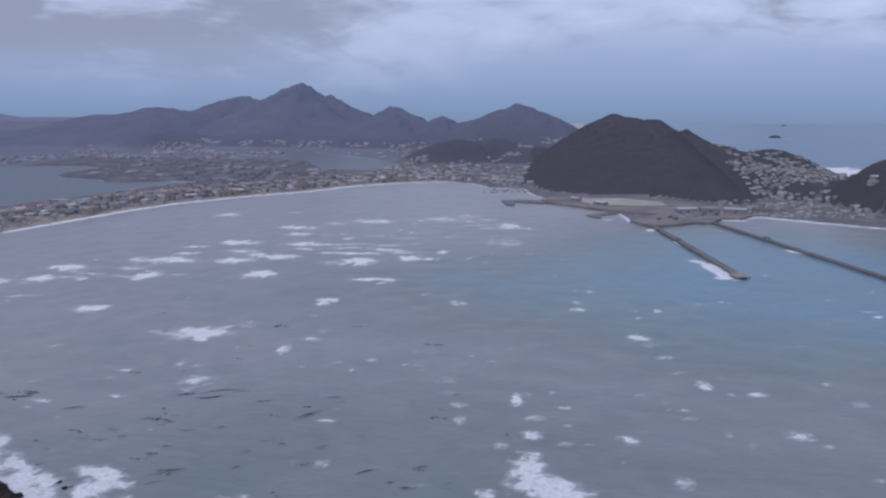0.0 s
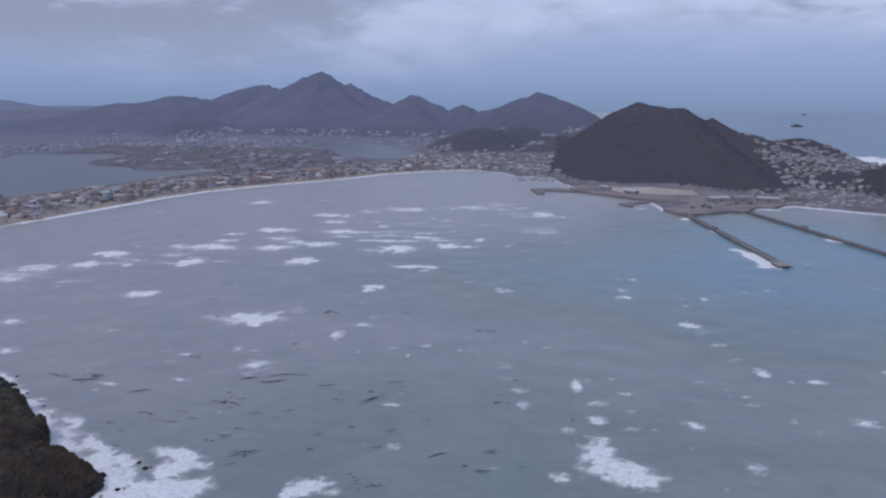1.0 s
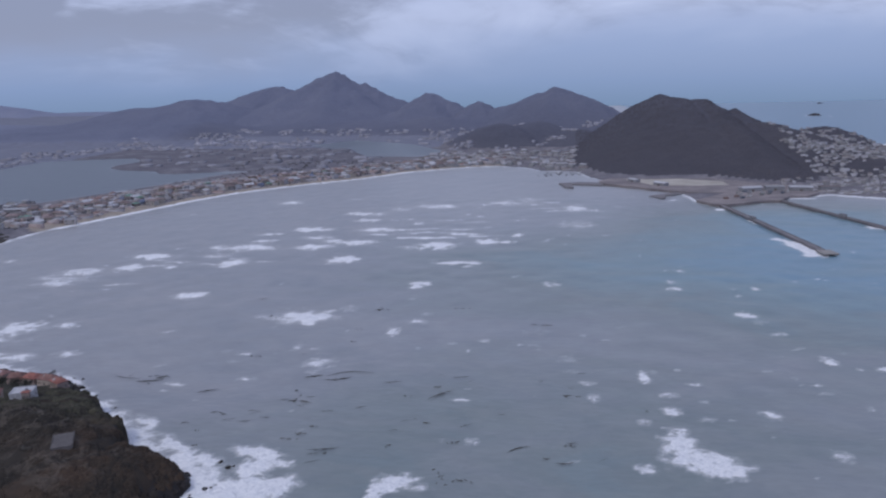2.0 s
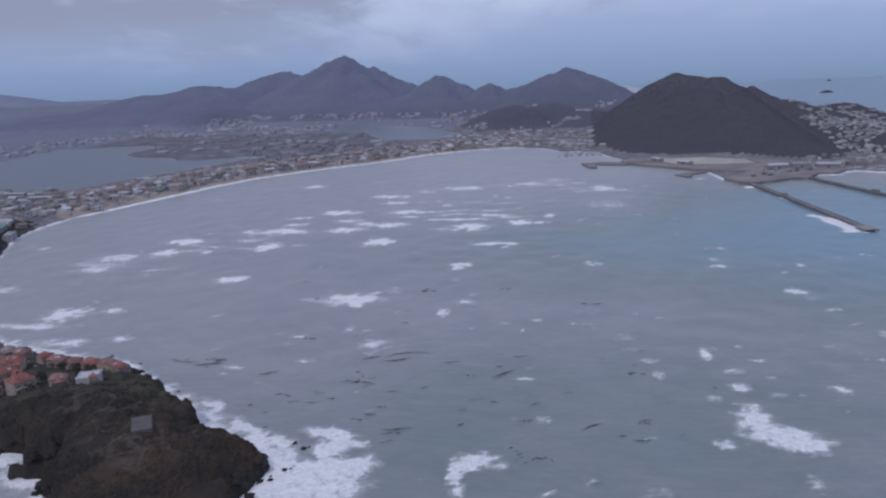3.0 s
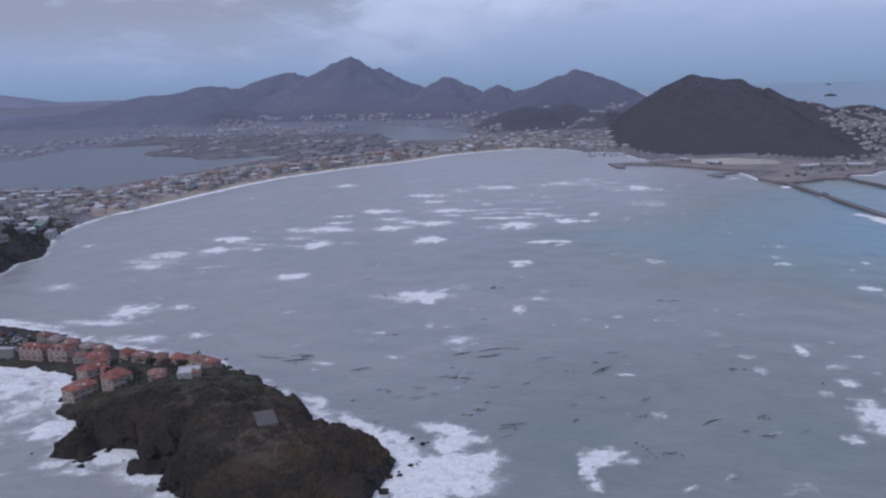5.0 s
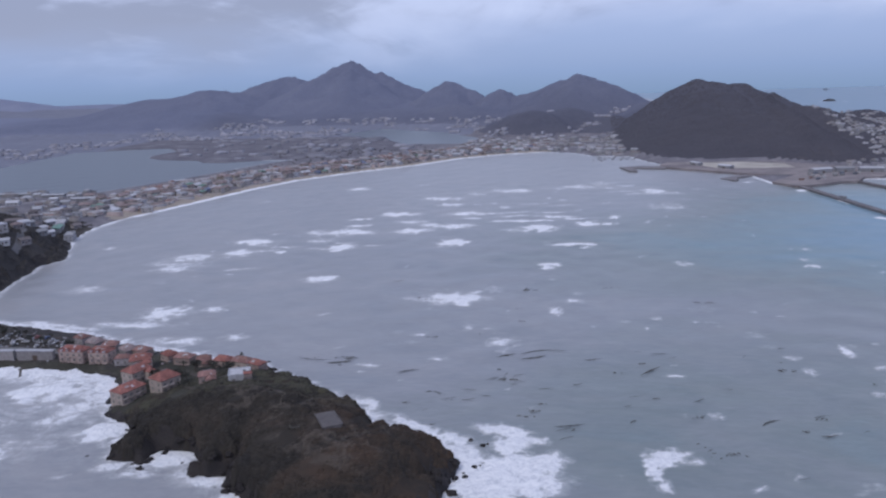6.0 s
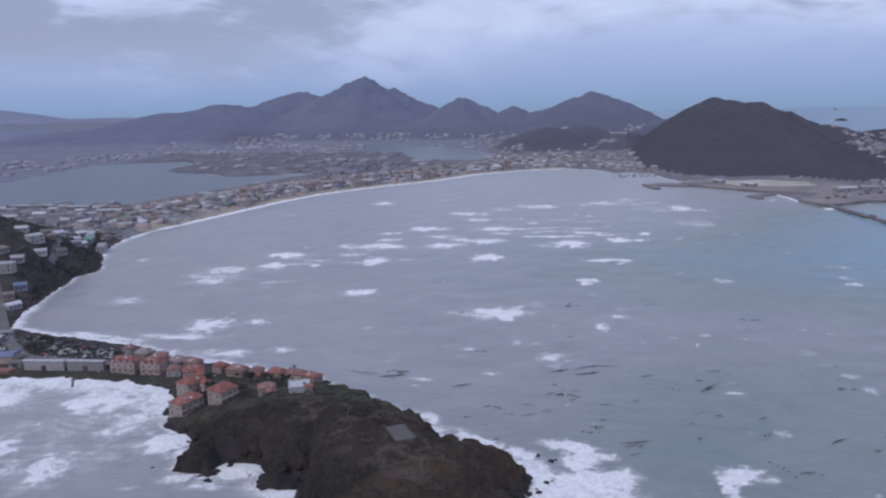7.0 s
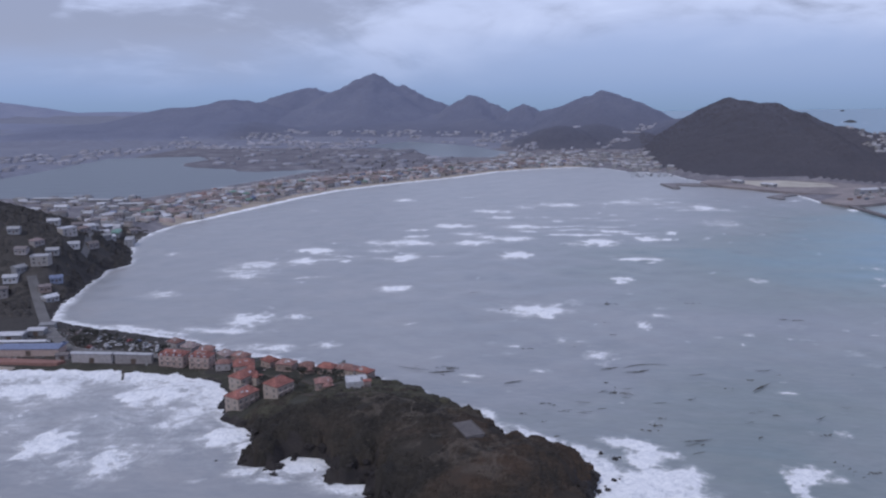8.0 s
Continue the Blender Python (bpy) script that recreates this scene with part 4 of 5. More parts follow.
def hotel_block(x, y, length, depth, floors, turn, label, wall="pink", roof="terracotta", wing=0.0, gables=0, torn=0):
    """A resort block: hipped tile roof, balconied floors, perhaps a lower wing, white dormer gables and torn roof patches."""
    z = sum(ground_z(x + dx, y + dy) for dx in (-length / 3, length / 3) for dy in (-depth / 3, depth / 3)) / 4 - 0.5
    root = thing("hotel_block", label, "building", (x, y, z), turn, "resort blocks")
    h = floors * 2.9 + (1.2 if floors > 1 else 1.6)
    part("wall", box_bm(0, 0, -2.5, length, depth, h + 2.5, bevel=0.06), WALLS[wall], root)
    rise, run = depth * 0.34, depth / 2 + 0.35
    if roof == "flat":
        part("roof", flat_roof_bm(length, depth, h), WALLS["white"], root)
        part("roof_tank", tube(bmesh.new(), (length * 0.25, -depth * 0.2, h + 0.25), (length * 0.25, -depth * 0.2, h + 1.7), 0.7, 0.7, 10), WALLS["grey"], root)
    else:
        r = part("roof", roof_bm(length, depth, rise, h, 0.7, 0.35), ROOFS[roof], root)
        part("ridge_tile", box_bm(0, 0, h + rise - 0.12, max(1, length - depth * 0.75), 0.5, 0.25, bevel=0.05), ROOFS["rust"], r)
        rr = np.random.RandomState(int(abs(x * 7 + y)) % 997)
        slope = math.degrees(math.atan2(rise - 0.22, run))
        for k in range(torn):
            s, f = rr.choice([-1, 1]), rr.uniform(0.25, 0.7)
            px = rr.uniform(-0.5, 0.5) * (length - 2 * run * 0.7 * (1 - f) - 2.0)
            p = part("torn_patch", box_bm(0, 0, -0.05, rr.uniform(0.8, 2.4), rr.uniform(0.7, 1.8), 0.14), ROOFS["white"] if rr.uniform() < 0.5 else WALLS["tan"], r, "bare patch where tiles are torn off")
            p.matrix_basis = pose(px, s * run * f, h + 0.22 + (rise - 0.22) * (1 - f), -s * slope)
    if wing:
        part("wing_wall", box_bm(length / 2 - 2.4, -depth / 2 - wing / 2 + 0.1, 0, 4.6, wing, h - 1.0, bevel=0.05), WALLS[wall], root)
        bm = roof_bm(wing + 1.0, 4.6, 1.7, h - 1.0, 0.6, 0.3)
        bmesh.ops.rotate(bm, verts=bm.verts, matrix=Matrix.Rotation(radians(90), 3, "Z"))
        bmesh.ops.translate(bm, verts=bm.verts, vec=(length / 2 - 2.4, -depth / 2 - wing / 2 + 0.1, 0))
        part("wing_roof", bm, ROOFS[roof] if roof != "flat" else ROOFS["white"], root)
    for k in range(gables):
        gx_ = -length / 2 + (k + 0.5) * length / gables
        g = part("dormer", box_bm(gx_, -depth / 2 + 0.7, h - 0.2, 1.5, 1.9, 1.5, bevel=0.04), WALLS["white"], root, "white dormer gable")
        bm = prism_bm(2.2, 1.7, h + 1.3, 0.75, 0.15)
        bmesh.ops.rotate(bm, verts=bm.verts, matrix=Matrix.Rotation(radians(90), 3, "Z"))
        bmesh.ops.translate(bm, verts=bm.verts, vec=(gx_, -depth / 2 + 0.7, 0))
        part("dormer_roof", bm, ROOFS[roof], g)
    bays = max(2, int(length // 3.4))
    window = part("window", box_bm(0, 0, 0, 1.4, 0.12, 1.7), M_SHADE, root)
    balcony = part("balcony", box_bm(0, 0, 0, length / bays - 0.9, 0.8, 0.9, bevel=0.05), WALLS[wall], root)
    end_window = part("window", box_bm(0, 0, 0, 0.12, 1.2, 1.5), M_SHADE, root)
    first, first_end = True, True
    for f in range(floors):
        for i in range(bays):
            for s in (-1, 1):
                px = -length / 2 + (i + 0.5) * length / bays
                o = window if first else new("window", window.data)
                o.parent = root
                o.location = (px, s * (depth / 2 + 0.02), 0.6 + f * 2.9 + 0.6)
                b = balcony if first else new("balcony", balcony.data)
                b.parent = root
                b.location = (px, s * (depth / 2 + 0.41), 0.6 + f * 2.9)
                first = False
        for s in (-1, 1):
            for py in (-depth / 4, depth / 4):
                o = end_window if first_end else new("window", end_window.data)
                o.parent, o.location, first_end = root, (s * (length / 2 + 0.02), py, 0.6 + f * 2.9 + 0.7), False
    return root


# x, y, length, depth, floors, turn, wing, torn patches
RESORT = [(-370, 318, 14, 9, 2, 66, 0, 2), (-353, 323, 11, 10, 2, 62, 0, 1), (-380, 345, 12, 9, 2, 66, 3.5, 4), (-386, 361, 11, 9, 2, 24, 3, 4), (-329, 319, 8, 6, 1, 24, 2.4, 2),
          (-340, 364, 9, 7, 1, -12, 0, 1), (-352, 366, 8, 7, 1, 20, 2.0, 2), (-365, 370, 10, 7, 1, -10, 0, 3), (-376, 375, 8, 7, 1, -34, 0, 1), (-396, 382, 9, 7, 1, -18, 2.2, 3), (-328, 361, 11, 7, 1, -16, 0, 2), (-316, 352, 8, 6, 1, -30, 0, 1)]
for x, y, l, d, f, a, wing, torn in RESORT:
    hotel_block(x, y, l, d, f, a, "resort block with pale walls and a storm-torn red tiled roof" if torn > 1 else "resort block with pale walls and a red tiled roof", "peach" if l > 10 else "pink", "terracotta" if d > 8 or torn == 1 else "brick", wing, 0, torn)
NECK_BLOCKS = [(-432, 373, 15, 8, 2, -4, 4, 3), (-415, 372, 12, 8, 2, -4, 3, 3), (-432, 394, 9, 8, 1, -20, 0, 4), (-420, 389, 9, 7, 1, 12, 0, 3), (-405, 383, 9, 8, 1, -38, 0, 4), (-445, 402, 8, 7, 1, -22, 0, 3), (-401, 369, 8, 6, 1, 10, 0, 2)]
for x, y, l, d, f, a, gables, torn in NECK_BLOCKS:
    hotel_block(x, y, l, d, f, a, "resort row with white dormers and a red tiled roof" if gables else "battered low house on the neck with faded tiles", "tan" if l < 10 else "pink", "terracotta" if gables else ("clay" if torn > 3 else "brick"), 0, gables, torn)
hotel_block(-313, 320, 10, 9, 1, 18, "pale flat-roofed resort house at the edge of the scrub", "white", "flat")
hotel_block(-306, 313, 3.4, 2.6, 1, 18, "small red-roofed annexe below the pale house", "pink", "terracotta")
hotel_block(-643, 706, 22, 8, 2, 114, "white seafront apartment block with a flat roof", "white", "flat")

# ---- the flat neck ----
def low_hall(x, y, length, depth, height, turn, roof, label, wall="grey"):
    root = thing("hall", label, "building", (x, y, ground_z(x, y) - 0.4), turn)
    part("wall", box_bm(0, 0, 0, length, depth, height, bevel=0.05), WALLS[wall], root)
    part("roof", roof_bm(length, depth, depth * 0.13 + 0.3, height, 0.0, 0.5), ROOFS[roof], root)
    door = part("door", box_bm(0, -depth / 2 - 0.03, 0.4, 3.0, 0.12, min(3.0, height - 0.9)), M_DOOR, root)
    for k in range(int(length // 6)):
        part("window", box_bm(-length / 2 + 3 + k * 6, depth / 2 + 0.02, height * 0.45, 2.2, 0.1, 1.2), M_GLASS, root)
    return root


low_hall(-482, 373, 24, 2.6, 6.0, 3, "white", "long low weathered hall with a narrow white roof", "tan")
low_hall(-457, 374, 22, 2.6, 6.0, 1, "white", "low weathered hall with a narrow white roof beside the resort", "tan")
low_hall(-555, 404, 16, 8, 4.0, 10, "white", "white-roofed shed by the road")
low_hall(-545, 415, 10, 7, 4.0, 12, "white", "pale roofed shed behind the beach")
low_hall(-548, 430, 9, 6, 3.5, 20, "grey", "small grey shed beside the road")
low_hall(-540, 392, 30, 3, 3.5, 8, "white", "narrow white-roofed gallery beside the blue hall", "cream")
low_hall(-525, 381, 36, 10, 4.5, 7, "blue", "large hall with a blue sheet roof behind the beach", "pink")
low_hall(-582, 403, 26, 10, 4.5, 8, "white", "pale hall near the beach", "cream")
low_hall(-668, 724, 22, 9, 5.0, 112, "green", "seafront hall with a pale green roof")
low_hall(-503, 377, 7, 5, 3.2, 14, "brown", "small brown hut above the beach", "tan")
slab("terrace", [(-640, 358), (-500, 366), (-498, 371), (-640, 371)], 2.6, -1, plain("red_paving", (0.20, 0.11, 0.098), 0.9), "reddish paved terrace above the beach", "terrace")

# concrete pad on the headland
pad_z = max(ground_z(-253.6 + i, 263.0 + j) for i in (-5, 0, 5) for j in (-6, 0, 6))
pad = thing("concrete_pad", "pale square concrete pad in the dry scrub", "slab", (-253.6, 263.0, pad_z - 2.5), 29)
part("slab", box_bm(0, 0, 0, 7.6, 13.6, 2.8, bevel=0.1), M_PAD, pad)
for s in (-1, 1):
    part("edge_beam", box_bm(s * 4.0, 0, 2.2, 0.3, 13.8, 0.75), M_PAD, pad)


def ruin(x, y, l, w, h, turn):
    root = thing("stone_ruin", "low grey ruined stone wall in the scrub", "ruin", (x, y, ground_z(x, y) - 0.5), turn, "fort ruins")
    for k, (px, py, a, b) in enumerate(((0, -w / 2, l, 0.8), (-l / 2, 0, 0.8, w - 0.8), (l / 2, 0, 0.8, w * 0.6))):
        part("wall", box_bm(px, py, 0, a, b, h * (1 - 0.2 * k), bevel=0.15), M_RUIN, root)


ruin(-266, 258, 3.6, 3.0, 1.1, 20)
ruin(-270, 286, 6, 4, 1.0, 35)
ruin(-243, 250, 4, 2.4, 0.8, -30)

# ---- cars on the neck ----
PAINTS = [plain(n + "_car_paint", c, 0.3, 0.5, 0.05) for n, c in (("white", (0.46, 0.46, 0.50)), ("silver", (0.30, 0.30, 0.33)), ("dark", (0.05, 0.05, 0.06)), ("red", (0.25, 0.04, 0.04)), ("blue", (0.07, 0.10, 0.22)))]


def car_template(paint, name):
    root = thing("car", name + " car parked on the storm-littered neck", "car", (0, 0, -50), 0, "parked cars")
    bm = box_bm(0, 0, 0.35, 4.3, 1.75, 0.6, bevel=0.15)
    part("body", bm, paint, root)
    bm = box_bm(-0.2, 0, 0.95, 2.3, 1.55, 0.55, bevel=0.2)
    cab = part("cabin", bm, M_GLASS, root)
    part("roof", box_bm(-0.2, 0, 1.46, 1.7, 1.35, 0.08, bevel=0.03), paint, cab)
    wheel = part("wheel", tube(bmesh.new(), (0, -0.1, 0), (0, 0.1, 0), 0.33, 0.33, 10), M_RUBBER, root)
    for i, (x, y) in enumerate(((-1.35, -0.8), (1.35, -0.8), (-1.35, 0.8), (1.35, 0.8))):
        o = wheel if i == 0 else new("wheel", wheel.data)
        o.parent, o.location = root, (x, y, 0.33)
    return root


rng = np.random.RandomState(11)
cars = [car_template(p, n) for p, n in zip(PAINTS, ("white", "silver", "dark", "red", "blue"))]
spots_used = []
for k in range(46):
    x, y = rng.uniform(-502, -450), rng.uniform(390, 406)
    if k >= 38:
        x, y = rng.uniform(-535, -515), rng.uniform(392, 400)
    if any(abs(x - a) < 4.6 and abs(y - b) < 2.6 for a, b in spots_used):
        continue
    spots_used.append((x, y))
    m = pose(x, y, ground_z(x, y) + 0.02, 0, 0, rng.choice([0, 90, 4, 86, 12]) + rng.uniform(-6, 6))
    i = int(rng.choice([0, 0, 0, 1, 1, 2, 3, 4]))
    copy_thing(cars[i], m)
for i, c in enumerate(cars):
    x, y = -500 + 7 * i, 411 - 1.0 * i
    c.matrix_basis = pose(x, y, ground_z(x, y) + 0.02, 0, 0, 80)

# ---- storm litter on the neck ----
def litter():
    rr = np.random.RandomState(77)
    co, quad, idx = [], [], []
    for k in range(520):
        x, y = rr.uniform(-560, -330), rr.uniform(364, 436)
        z = ground_z(x, y)
        if z < 1.2:
            continue
        l, w, a, tilt = rr.uniform(0.6, 3.2), rr.uniform(0.3, 1.5), rr.uniform(0, math.tau), rr.uniform(-0.35, 0.35)
        b, c, s = len(co), math.cos(a), math.sin(a)
        for h in (0.02, 0.3):
            for u, v in ((-l, -w), (l, -w), (l, w), (-l, w)):
                co.append((x + (u * c - v * s) / 2, y + (u * s + v * c) / 2, z + h + tilt * u * 0.5 + 0.15))
        quad += [[b + q for q in f] for f in ((3, 2, 1, 0), (4, 5, 6, 7), (0, 1, 5, 4), (1, 2, 6, 5), (2, 3, 7, 6), (3, 0, 4, 7))]
        idx += [int(rr.randint(4))] * 6
    me = mesh_of("storm_litter", co, quad)
    for m in (WALLS["grey"], ROOFS["rust"], ROOFS["grey"], M_DOOR):
        me.materials.append(m)
    me.polygons.foreach_set("material_index", np.array(idx, np.int32))
    tagged(new("storm_litter", me), "boards and torn roof sheets strewn over the neck", "debris", kind="stuff")


litter()

# ---- town houses ----
def house_template(i, sx, sy, floors, wall, roof, style):
    h = 3.0 * floors + 0.4
    root = thing("house", f"{wall} rendered house with a {roof} {'flat roof' if style == 'flat' else 'pitched roof'}", "house", (0, 0, -80), 0, "town houses")
    part("wall", box_bm(0, 0, -1.5, sx, sy, h + 1.5), WALLS[wall], root)
    if style == "flat":
        part("roof", flat_roof_bm(sx, sy, h), ROOFS[roof], root)
    else:
        part("roof", roof_bm(sx, sy, sy * 0.28, h, 0.0 if style == "gable" else 0.9), ROOFS[roof], root)
    part("door", box_bm(0.2, -sy / 2 - 0.02, 0.05, 1.1, 0.12, 2.1), M_DOOR, root)
    pane = part("window", box_bm(0, 0, 0, 1.5, 0.12, 1.3), M_GLASS, root)
    n = 0
    for f in range(floors):
        for px in (-sx * 0.3, sx * 0.3):
            for s in (-1, 1):
                o = pane if n == 0 else new("window", pane.data)
                o.parent, o.location = root, (px, s * (sy / 2 + 0.02), 1.0 + 3.0 * f)
                n += 1
    return root


KINDS = [(9, 7, 1, "tan", "clay", "hip"), (10, 7, 1, "white", "white", "gable"), (8, 7, 2, "cream", "rust", "hip"), (12, 8, 2, "yellow", "clay", "gable"), (10, 8, 2, "white", "grey", "flat"),
         (8, 6, 1, "pink", "rust", "gable"), (13, 9, 2, "cream", "white", "flat"), (9, 7, 1, "blue", "blue", "gable"), (11, 7, 2, "tan", "brown", "hip"), (9, 7, 1, "grey", "grey", "gable"),
         (15, 9, 2, "cream", "clay", "hip"), (10, 7, 1, "yellow", "green", "hip"), (9, 7, 1, "tan", "brown", "gable"), (17, 9, 1, "white", "white", "gable")]
houses = [house_template(i, *k) for i, k in enumerate(KINDS)]
rng = np.random.RandomState(23)
house_used = []


def put_house(x, y, turn, kind=None, clear=9.5):
    if any((x - a) ** 2 + (y - b) ** 2 < clear * clear for a, b in house_used):
        return
    z = ground_z(x, y)
    if z < 1.0:
        return
    house_used.append((x, y))
    i = int(rng.randint(len(houses))) if kind is None else kind
    copy_thing(houses[i], pose(x, y, z, 0, 0, turn))


bar = np.array(WEST_SHORE[6:], float)
seg = np.hypot(*np.diff(bar, axis=0).T)
run = np.r_[0, np.cumsum(seg)]
for row in range(7):
    s = 4.0
    while s < run[-1]:
        k = min(len(seg) - 1, int(np.searchsorted(run, s) - 1)) if s > 0 else 0
        k = max(k, 0)
        p = bar[k] + (bar[k + 1] - bar[k]) * (s - run[k]) / seg[k]
        d = (bar[k + 1] - bar[k]) / seg[k]
        n = np.array([-d[1], d[0]])
        off = 24 + row * 17 + rng.uniform(-5, 5) + (12 if p[1] < 1000 else 0)
        q = p + n * off
        if rng.uniform() > 0.13 and len(house_used) < 240:
            put_house(q[0], q[1], math.degrees(math.atan2(d[1], d[0])) + rng.choice([0, 90, 180]) + rng.uniform(-10, 10))
        s += rng.uniform(11, 25) + 10 * (row > 4)
# houses on the hill over the western shore
WEST_HOUSES = [(-657, 555, 20, 9), (-634, 549, 70, 0), (-637, 534, 10, 12), (-636, 594, 62, 6), (-622, 579, 30, 1), (-618, 545, 24, 9), (-617, 528, 14, 6), (-621, 605, 60, 12), (-629, 507, 20, 1), (-629, 493, 30, 8),
               (-601, 521, 32, 7), (-601, 506, 40, 5), (-590, 495, 64, 1), (-628, 516, 70, 9), (-638, 622, 50, 0), (-645, 640, 60, 1), (-660, 655, 20, 12), (-632, 645, 64, 9), (-668, 690, 60, 8), (-650, 672, 62, 1)]
for x, y, turn, kind in WEST_HOUSES:
    put_house(x, y, turn, kind, 6)
SEAFRONT = [(-655, 690, 60, 1), (-668, 706, 24, 0), (-676, 738, 60, 9), (-690, 760, 20, 1), (-672, 764, 64, 12), (-705, 782, 15, 13), (-650, 655, 62, 9), (-664, 668, 20, 1), (-690, 722, 58, 8), (-705, 745, 30, 1), (-722, 766, 12, 0), (-738, 792, 20, 9), (-648, 628, 40, 12), (-660, 612, 20, 1)]
for x, y, turn, kind in SEAFRONT:
    put_house(x, y, turn, kind, 9)
MORE_WEST = [(-755, 819, 20, 1), (-720, 790, 65, 9), (-788, 798, 10, 5), (-690, 745, 62, 1), (-700, 770, 15, 12), (-735, 845, 30, 8), (-881, 896, 10, 13), (-858, 922, 8, 13), (-819, 951, 10, 1), (-684, 725, 60, 0), (-790, 872, 20, 1), (-757, 860, 65, 13), (-949, 971, 35, 1), (-882, 1000, 65, 6), (-809, 977, 10, 1), (-707, 823, 20, 4)]
for x, y, turn, kind in MORE_WEST:
    put_house(x, y, turn, kind, 10)
put_house(521, 1207, 15, 6, 6)
put_house(527, 1219, 15, 1, 6)
for k in range(90):
    x, y = rng.uniform(-900, -670), rng.uniform(770, 1020)
    if len(house_used) < 299:
        put_house(x, y, rng.uniform(-8, 8) + 20, int(rng.choice([1, 6, 13, 13, 10, 9, 8, 5])), 19)
for i, h in enumerate(houses):
    x, y = -700 + 9.5 * (i % 7) - 60 * (i // 7), 868 + 11 * (i // 7) + 2 * (i % 3)
    h.matrix_basis = pose(x, y, ground_z(x, y), 0, 0, 20)


# ---- far houses, joined ----
def far_town(name, places, label, mats, size=(7, 15), tall=1.0):
    """Many small houses with pitched or flat tops in one mesh: x, y, z rows."""
    rr = np.random.RandomState(len(places))
    co, tri, idx = [], [], []
    for x, y, z in places:
        sx, sy, h = rr.uniform(*size) * rr.choice([0.8, 1, 1.6]), rr.uniform(size[0] * 0.8, size[1] * 0.6), tall * rr.choice([2.6, 3.0, 3.2, 5.4, 6.2], p=[.3, .25, .25, .15, .05])
        rise, a = rr.choice([0.3, sy * 0.18, sy * 0.25]), rr.choice([0.1, 0.1, 1.6, 0.5]) + rr.normal(0, 0.2)
        c, s = math.cos(a), math.sin(a)
        loc = [(-sx, -sy, -3), (sx, -sy, -3), (sx, sy, -3), (-sx, sy, -3), (-sx, -sy, h), (sx, -sy, h), (sx, sy, h), (-sx, sy, h), (-sx * .6, 0, h + rise), (sx * .6, 0, h + rise)]
        b = len(co)
        co += [(x + (u * c - v * s) / 2, y + (u * s + v * c) / 2, z + w) for u, v, w in loc]
        wall, roof = rr.randint(0, 3), rr.randint(3, 3 + len(mats) - 3)
        for f in ((0, 1, 5), (0, 5, 4), (1, 2, 6), (1, 6, 5), (2, 3, 7), (2, 7, 6), (3, 0, 4), (3, 4, 7)):
            tri.append([b + q for q in f])
            idx.append(wall)
        for f in ((4, 5, 9), (4, 9, 8), (5, 6, 9), (6, 7, 8), (6, 8, 9), (7, 4, 8)):
            tri.append([b + q for q in f])
            idx.append(roof)
    me = mesh_of(name, co, tri)
    for m in mats:
        me.materials.append(m)
    me.polygons.foreach_set("material_index", np.array(idx, np.int32))
    return tagged(new(name, me), label, "houses", kind="stuff")


def scatter(n, x0, x1, y0, y1, seed, keep, apart=9.0):
    """Random places on land, kept where keep(x, y, z, shore) is true, not too close together."""
    rr = np.random.RandomState(seed)
    x, y = rr.uniform(x0, x1, n), rr.uniform(y0, y1, n)
    z, d = land(x, y), shore_gap(x, y)
    ok = np.nonzero((z > 1.2) & keep(x, y, z, d))[0]
    got, cells = [], set()
    for i in ok:
        c = (int(x[i] // apart), int(y[i] // apart))
        if c not in cells:
            cells.add(c)
            got.append((x[i], y[i], z[i]))
    return got


def near_hill(h, lim):
    return lambda x, y, z, d: ((x - h[0]) / h[2]) ** 2 + ((y - h[1]) / h[3]) ** 2 > lim


HR, HF = next(h for h in HILLS_NEAR if h[0] == 655), HILLS_FAR[0]


def off3(x, y, z, d):
    return port_hill(x, y) < 7


offr = near_hill(HR, 0.9)
# slope renders and slate roof carry a cool tint of painted haze
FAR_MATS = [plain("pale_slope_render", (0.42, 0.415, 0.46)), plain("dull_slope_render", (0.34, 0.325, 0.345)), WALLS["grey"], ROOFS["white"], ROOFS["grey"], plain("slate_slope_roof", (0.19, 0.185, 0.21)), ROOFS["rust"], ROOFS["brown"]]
# far walls and roofs: bluish, low-contrast haze painted into the colours
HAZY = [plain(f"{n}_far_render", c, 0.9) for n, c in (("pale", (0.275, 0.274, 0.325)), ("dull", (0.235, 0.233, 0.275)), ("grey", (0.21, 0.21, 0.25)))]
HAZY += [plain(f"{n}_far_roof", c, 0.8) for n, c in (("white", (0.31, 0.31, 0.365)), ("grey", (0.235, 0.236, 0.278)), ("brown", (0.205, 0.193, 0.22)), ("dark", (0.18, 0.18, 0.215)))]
blanche = scatter(3600, 300, 690, 1110, 1860, 31, lambda x, y, z, d: off3(x, y, z, d) & offr(x, y, z, d) & (d > 12) & (waves(x, y, 130, 41) > -0.55) & (waves(x, y, 38, 49) > -0.7) & ((z < 42) | (waves(x, y, 70, 47) > 0.35)), 10.5)
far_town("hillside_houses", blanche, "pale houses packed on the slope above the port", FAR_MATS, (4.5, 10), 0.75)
marina = scatter(420, -330, 120, 1400, 1800, 32, lambda x, y, z, d: off3(x, y, z, d) & (d > 8) & (z < 30), 14)
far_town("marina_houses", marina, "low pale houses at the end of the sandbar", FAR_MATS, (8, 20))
hf = near_hill(HF, 0.75)
valley = scatter(900, -320, 320, 1800, 2350, 33, lambda x, y, z, d: hf(x, y, z, d) & off3(x, y, z, d) & (d > 15) & (z < 45) & (waves(x, y, 160, 42) > -0.1), 18)
